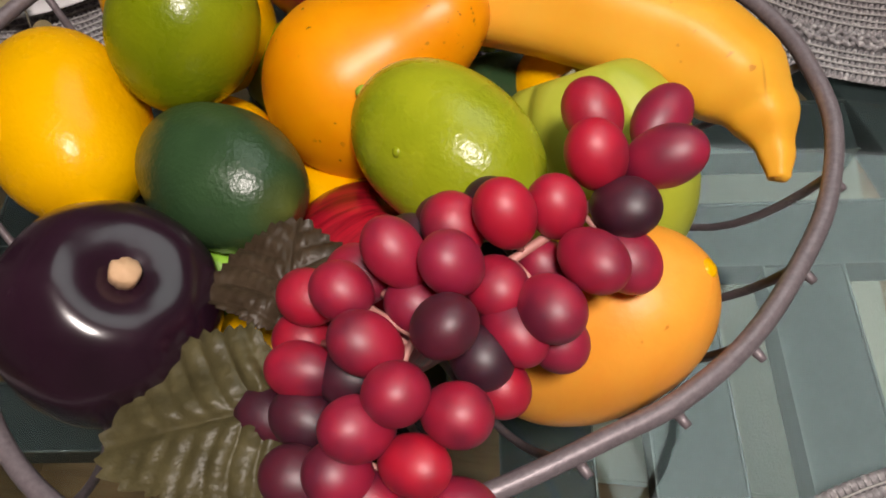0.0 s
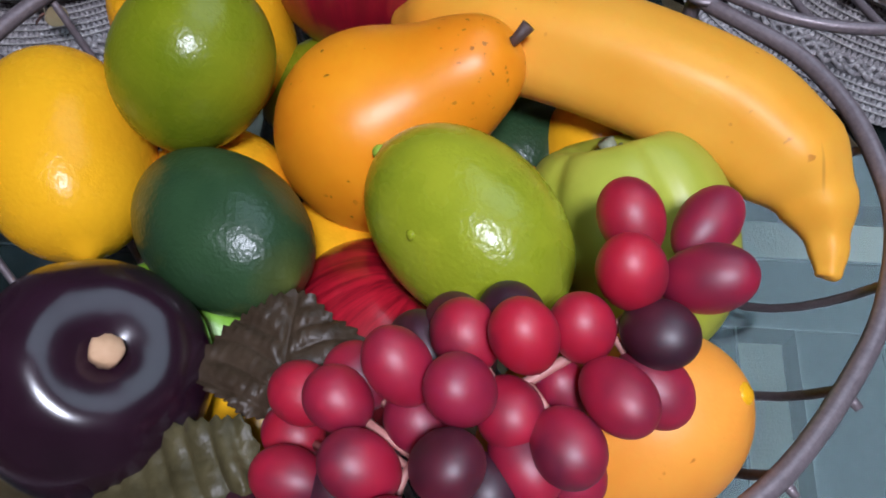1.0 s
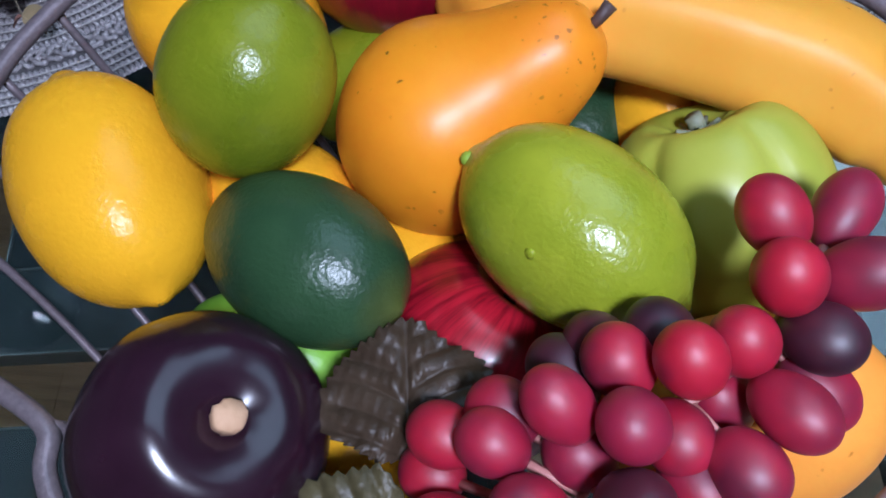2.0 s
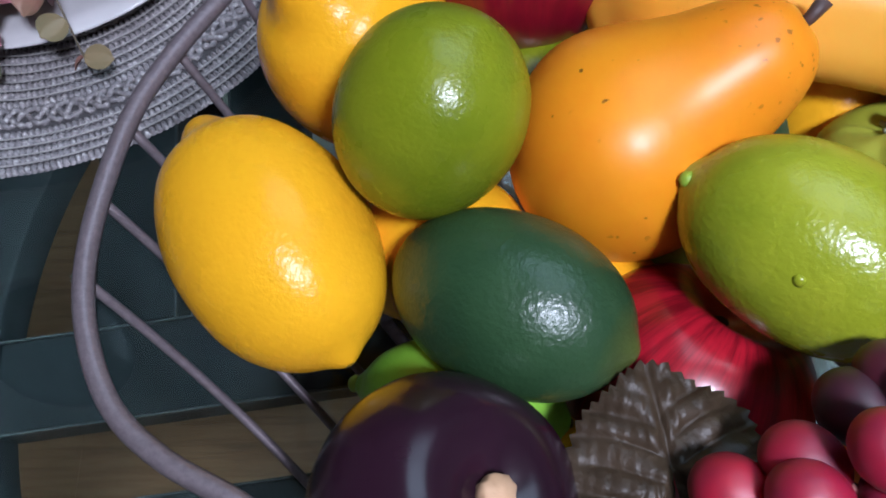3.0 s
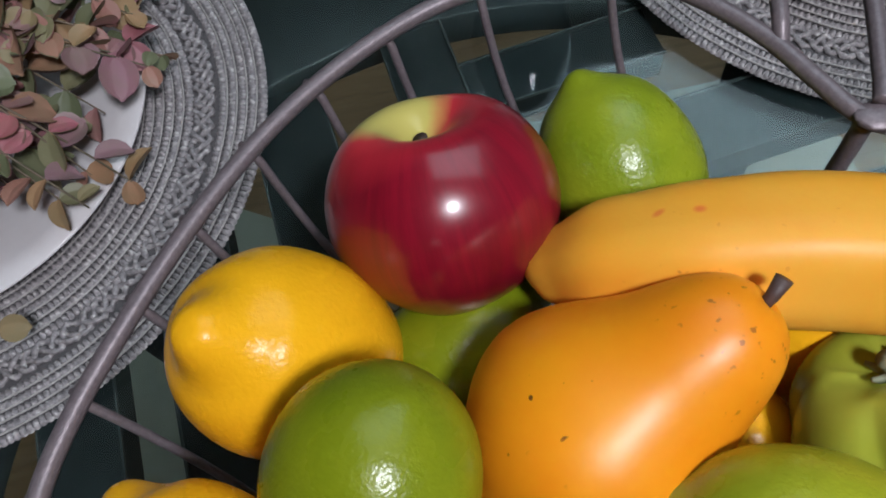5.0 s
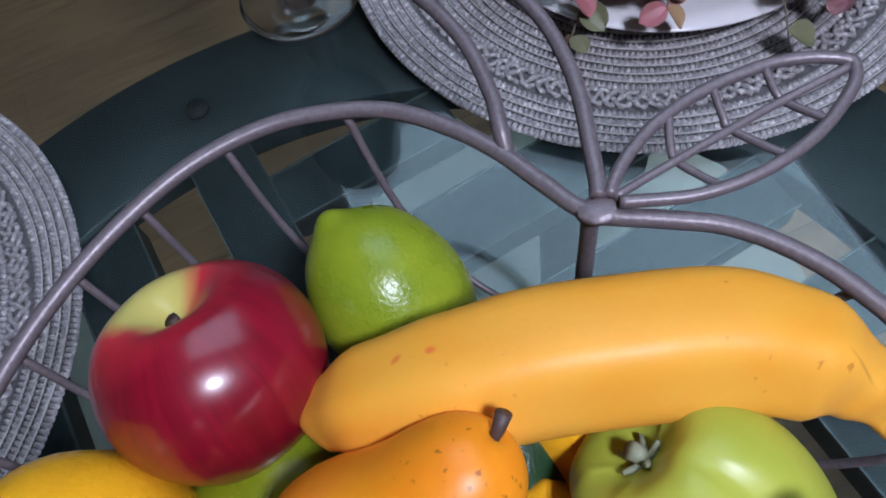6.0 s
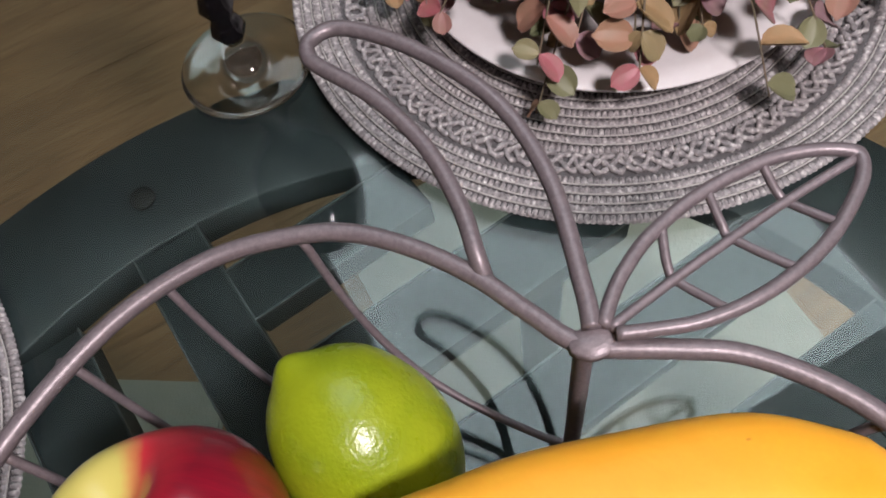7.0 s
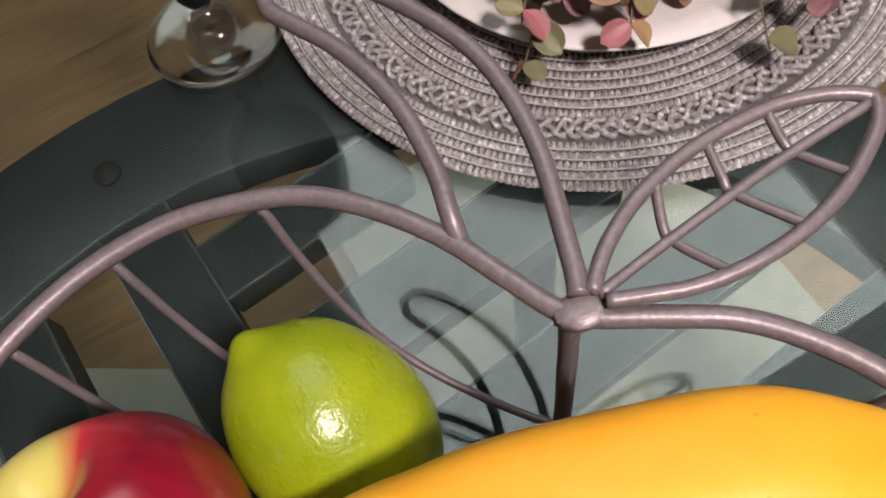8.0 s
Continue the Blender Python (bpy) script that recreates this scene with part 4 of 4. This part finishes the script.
    citrus("lemon", (0.0640, -0.0580, 0.0930), (0.3, 0.5, 0.6), 0.026, 0.019, LEMON, "small yellow plastic lemon half hidden between pear and pepper", 0.1, 0.05, 18, "lemons in the basket")


def vine_leaf_bm(length, width, back_length, seed, droop):
    """A toothed vine leaf: a midrib with slanting side veins, the cloth puffed up between them."""
    bm = bmesh.new()
    around, rings = 168, 26
    pitch = 0.0074
    grid = []
    for i in range(around + 1):
        deg = -176 + 352 * i / around
        a = math.radians(deg)
        reach = length if math.cos(a) > 0 else back_length
        R = 1 / math.sqrt((math.cos(a) / reach) ** 2 + (math.sin(a) / width) ** 2)
        R *= 1.0 + 0.05 * math.cos(5 * a + 0.4 * seed) + 0.03 * math.sin(7 * a + seed)
        saw = (deg / 8.0 + 0.3 * math.sin(3 * a + seed)) % 1.0
        line = []
        for j in range(rings + 1):
            u = j / rings
            r = R * u * (1 + (0.085 * (saw - 0.5) if u > 0.9 else 0.0))
            x, y = r * math.sin(a), r * math.cos(a)
            side = 1 if x > 0 else -1
            vein = (y - 0.62 * abs(x) + 9 * x * x + 0.0009 * noise.noise(Vector((70 * x, 70 * y, seed)))) / pitch + 0.25 * side
            puff = abs(math.sin(math.pi * vein)) ** 0.6
            z = 0.0019 * puff * min(1.0, abs(x) / 0.004) - 0.0008 * math.exp(-(x / 0.0011) ** 2)
            rib = ((abs(x) + 0.35 * y) / 0.0038 + 0.8 * noise.noise(Vector((90 * x, 90 * y, 3 + seed)))) % 1.0
            z -= 0.0005 * math.exp(-((min(rib, 1 - rib)) / 0.13) ** 2) * puff
            z += 0.0022 * u * math.sin(3 * a + 1.7 * seed) - droop * u * u + 0.0022 * noise.noise(Vector((3 * u * math.cos(a), 3 * u * math.sin(a), seed)))
            line.append(bm.verts.new((x, y, z)))
        grid.append(line)
    for p, q in zip(grid, grid[1:]):
        for j in range(rings):
            bm.faces.new((p[j], p[j + 1], q[j + 1], q[j]))
    bmesh.ops.remove_doubles(bm, verts=bm.verts[:], dist=0.00001)
    bmesh.ops.recalc_face_normals(bm, faces=bm.faces[:])
    back = bmesh.ops.duplicate(bm, geom=bm.faces[:] + bm.verts[:] + bm.edges[:])
    for g in back["geom"]:
        if isinstance(g, bmesh.types.BMVert):
            g.co.z -= 0.0006
    bmesh.ops.reverse_faces(bm, faces=[g for g in back["geom"] if isinstance(g, bmesh.types.BMFace)])
    return bm


def build_grapes():
    root = new("grape_bunch")
    root.location = (0.0, 0.0, 0.0)
    tagged(root, "bunch of red and purple rubber grapes with faded vine leaves", "grapes")
    spots = [(0.1031, -0.1051, 0.1897), (0.1042, -0.1228, 0.1925), (0.1250, -0.0983, 0.1810), (0.1240, -0.1198, 0.1890), (0.1135, -0.1353, 0.1854), (0.0802, -0.1441, 0.1925), (0.0940, -0.1376, 0.1874),
             (0.0652, -0.1421, 0.1823), (0.0672, -0.1593, 0.1900), (0.0506, -0.1543, 0.1856), (0.1048, -0.1535, 0.1858), (0.1148, -0.1461, 0.1750), (0.0796, -0.1597, 0.1783), (0.0929, -0.1484, 0.1681), (0.0945, -0.1667, 0.1818),
             (0.0971, -0.1689, 0.1665), (0.0353, -0.1624, 0.1756), (0.0224, -0.1593, 0.1637), (0.0377, -0.1537, 0.1700), (0.0566, -0.1636, 0.1725), (0.0673, -0.1771, 0.1888), (0.0449, -0.1784, 0.1769), (0.0765, -0.1778, 0.1713),
             (0.0850, -0.1702, 0.1740), (0.0245, -0.1818, 0.1620)]
    spots += [(0.0560, -0.1929, 0.1800), (0.0721, -0.1953, 0.1750), (0.0461, -0.2010, 0.1740), (0.0817, -0.1819, 0.1620), (0.0135, -0.1920, 0.1500), (0.0263, -0.1938, 0.1560), (0.0385, -0.1823, 0.1620), (0.0618, -0.2074, 0.1680),
              (0.0410, -0.2107, 0.1650), (0.0274, -0.2104, 0.1560), (0.0480, -0.2142, 0.1560), (0.0193, -0.1675, 0.1510), (0.0763, -0.1347, 0.1800), (0.0619, -0.1368, 0.1725), (0.0530, -0.1423, 0.1695), (0.0560, -0.2240, 0.1560), (0.0340, -0.2250, 0.1520),
              (0.0740, -0.2160, 0.1590)]
    spine = [Vector(p) for p in smooth_path([(0.112, -0.120, 0.181), (0.102, -0.134, 0.180), (0.0846, -0.1492, 0.1790), (0.066, -0.163, 0.172), (0.056, -0.177, 0.171), (0.054, -0.195, 0.166), (0.050, -0.215, 0.156)], 40)]
    rng = random.Random(5)
    me = bpy.data.meshes.new("grape")
    bm = lathe([((0.0088 + 0.0004 * min(0.0, -math.cos(math.pi * i / 22))) * math.sin(math.pi * i / 22) if 0 < i < 22 else 0.0, -(0.0112 if i < 11 else 0.0100) * math.cos(math.pi * i / 22)) for i in range(23)], 28)
    bm.to_mesh(me)
    bm.free()
    for f in me.polygons:
        f.use_smooth = True
    me.materials.append(GRAPE)
    dark_me = me.copy()
    dark_me.materials[0] = GRAPE_DARK
    twigs = bmesh.new()
    sweep(twigs, spine, lambda u: 0.0016 - 0.0005 * u, 8)
    for n, p in enumerate(spots):
        c = Vector(p)
        near = min(spine, key=lambda s: (s - c).length)
        way = (c - near).normalized() if (c - near).length > 0.002 else Vector((0, 0, 1))
        g = new("grape", dark_me if n in (4, 20, 22, 29, 30, 31, 34, 37, 38, 39) else me)
        g.parent = root
        g.matrix_local = along(c, way) @ Matrix.Diagonal((rng.uniform(0.95, 1.04), rng.uniform(0.95, 1.04), 1.22 if n in (2, 3) else rng.uniform(0.93, 1.10), 1))
        if (c - near).length > 0.0095:
            end = c - way * 0.0098
            sweep(twigs, [near, near.lerp(end, 0.5) + Vector((0, 0, 0.0008)), end], lambda u: 0.0009 + 0.0006 * u, 6)
    part("stem", twigs, STEM_PINK, root, "pink rubbery stems")
    for at, toward, up, size, mat, seed in (((0.0120, -0.1520, 0.1540), (0.0090, -0.1250, 0.1530), (0.05, -0.15, 1), (0.0255, 0.0250, 0.013, 0.003), VINE_LEAF, 1),
                                            ((0.0120, -0.1925, 0.1555), (-0.0320, -0.2060, 0.1540), (-0.1, -0.2, 1), (0.0450, 0.0270, 0.008, 0.004), VINE_LEAF_GREEN, 2)):
        y = (Vector(toward) - Vector(at)).normalized()
        x = y.cross(Vector(up)).normalized()
        z = x.cross(y)
        lf = part("vine_leaf", vine_leaf_bm(size[0], size[1], size[2], seed, size[3]), mat, root, "faded toothed fabric vine leaf")
        lf.matrix_local = Matrix.Translation(at) @ Matrix((x, y, z)).transposed().to_4x4()


build_room()
build_lights()
build_rugs()
build_table()
build_placemats()
build_plates()
LEAVES = leaf_meshes()
build_plant((-0.2895, 0.222, 0.0122), 3, "plants on the plates")
build_plant((0.3185, 0.2755, 0.0122), 8, "plants on the plates")
build_glass((0.0814, 0.3245, 0.0), 0.0)
build_glass((-0.3285, -0.0195, 0.0), 0.5)
build_basket()
build_fruit()
build_grapes()
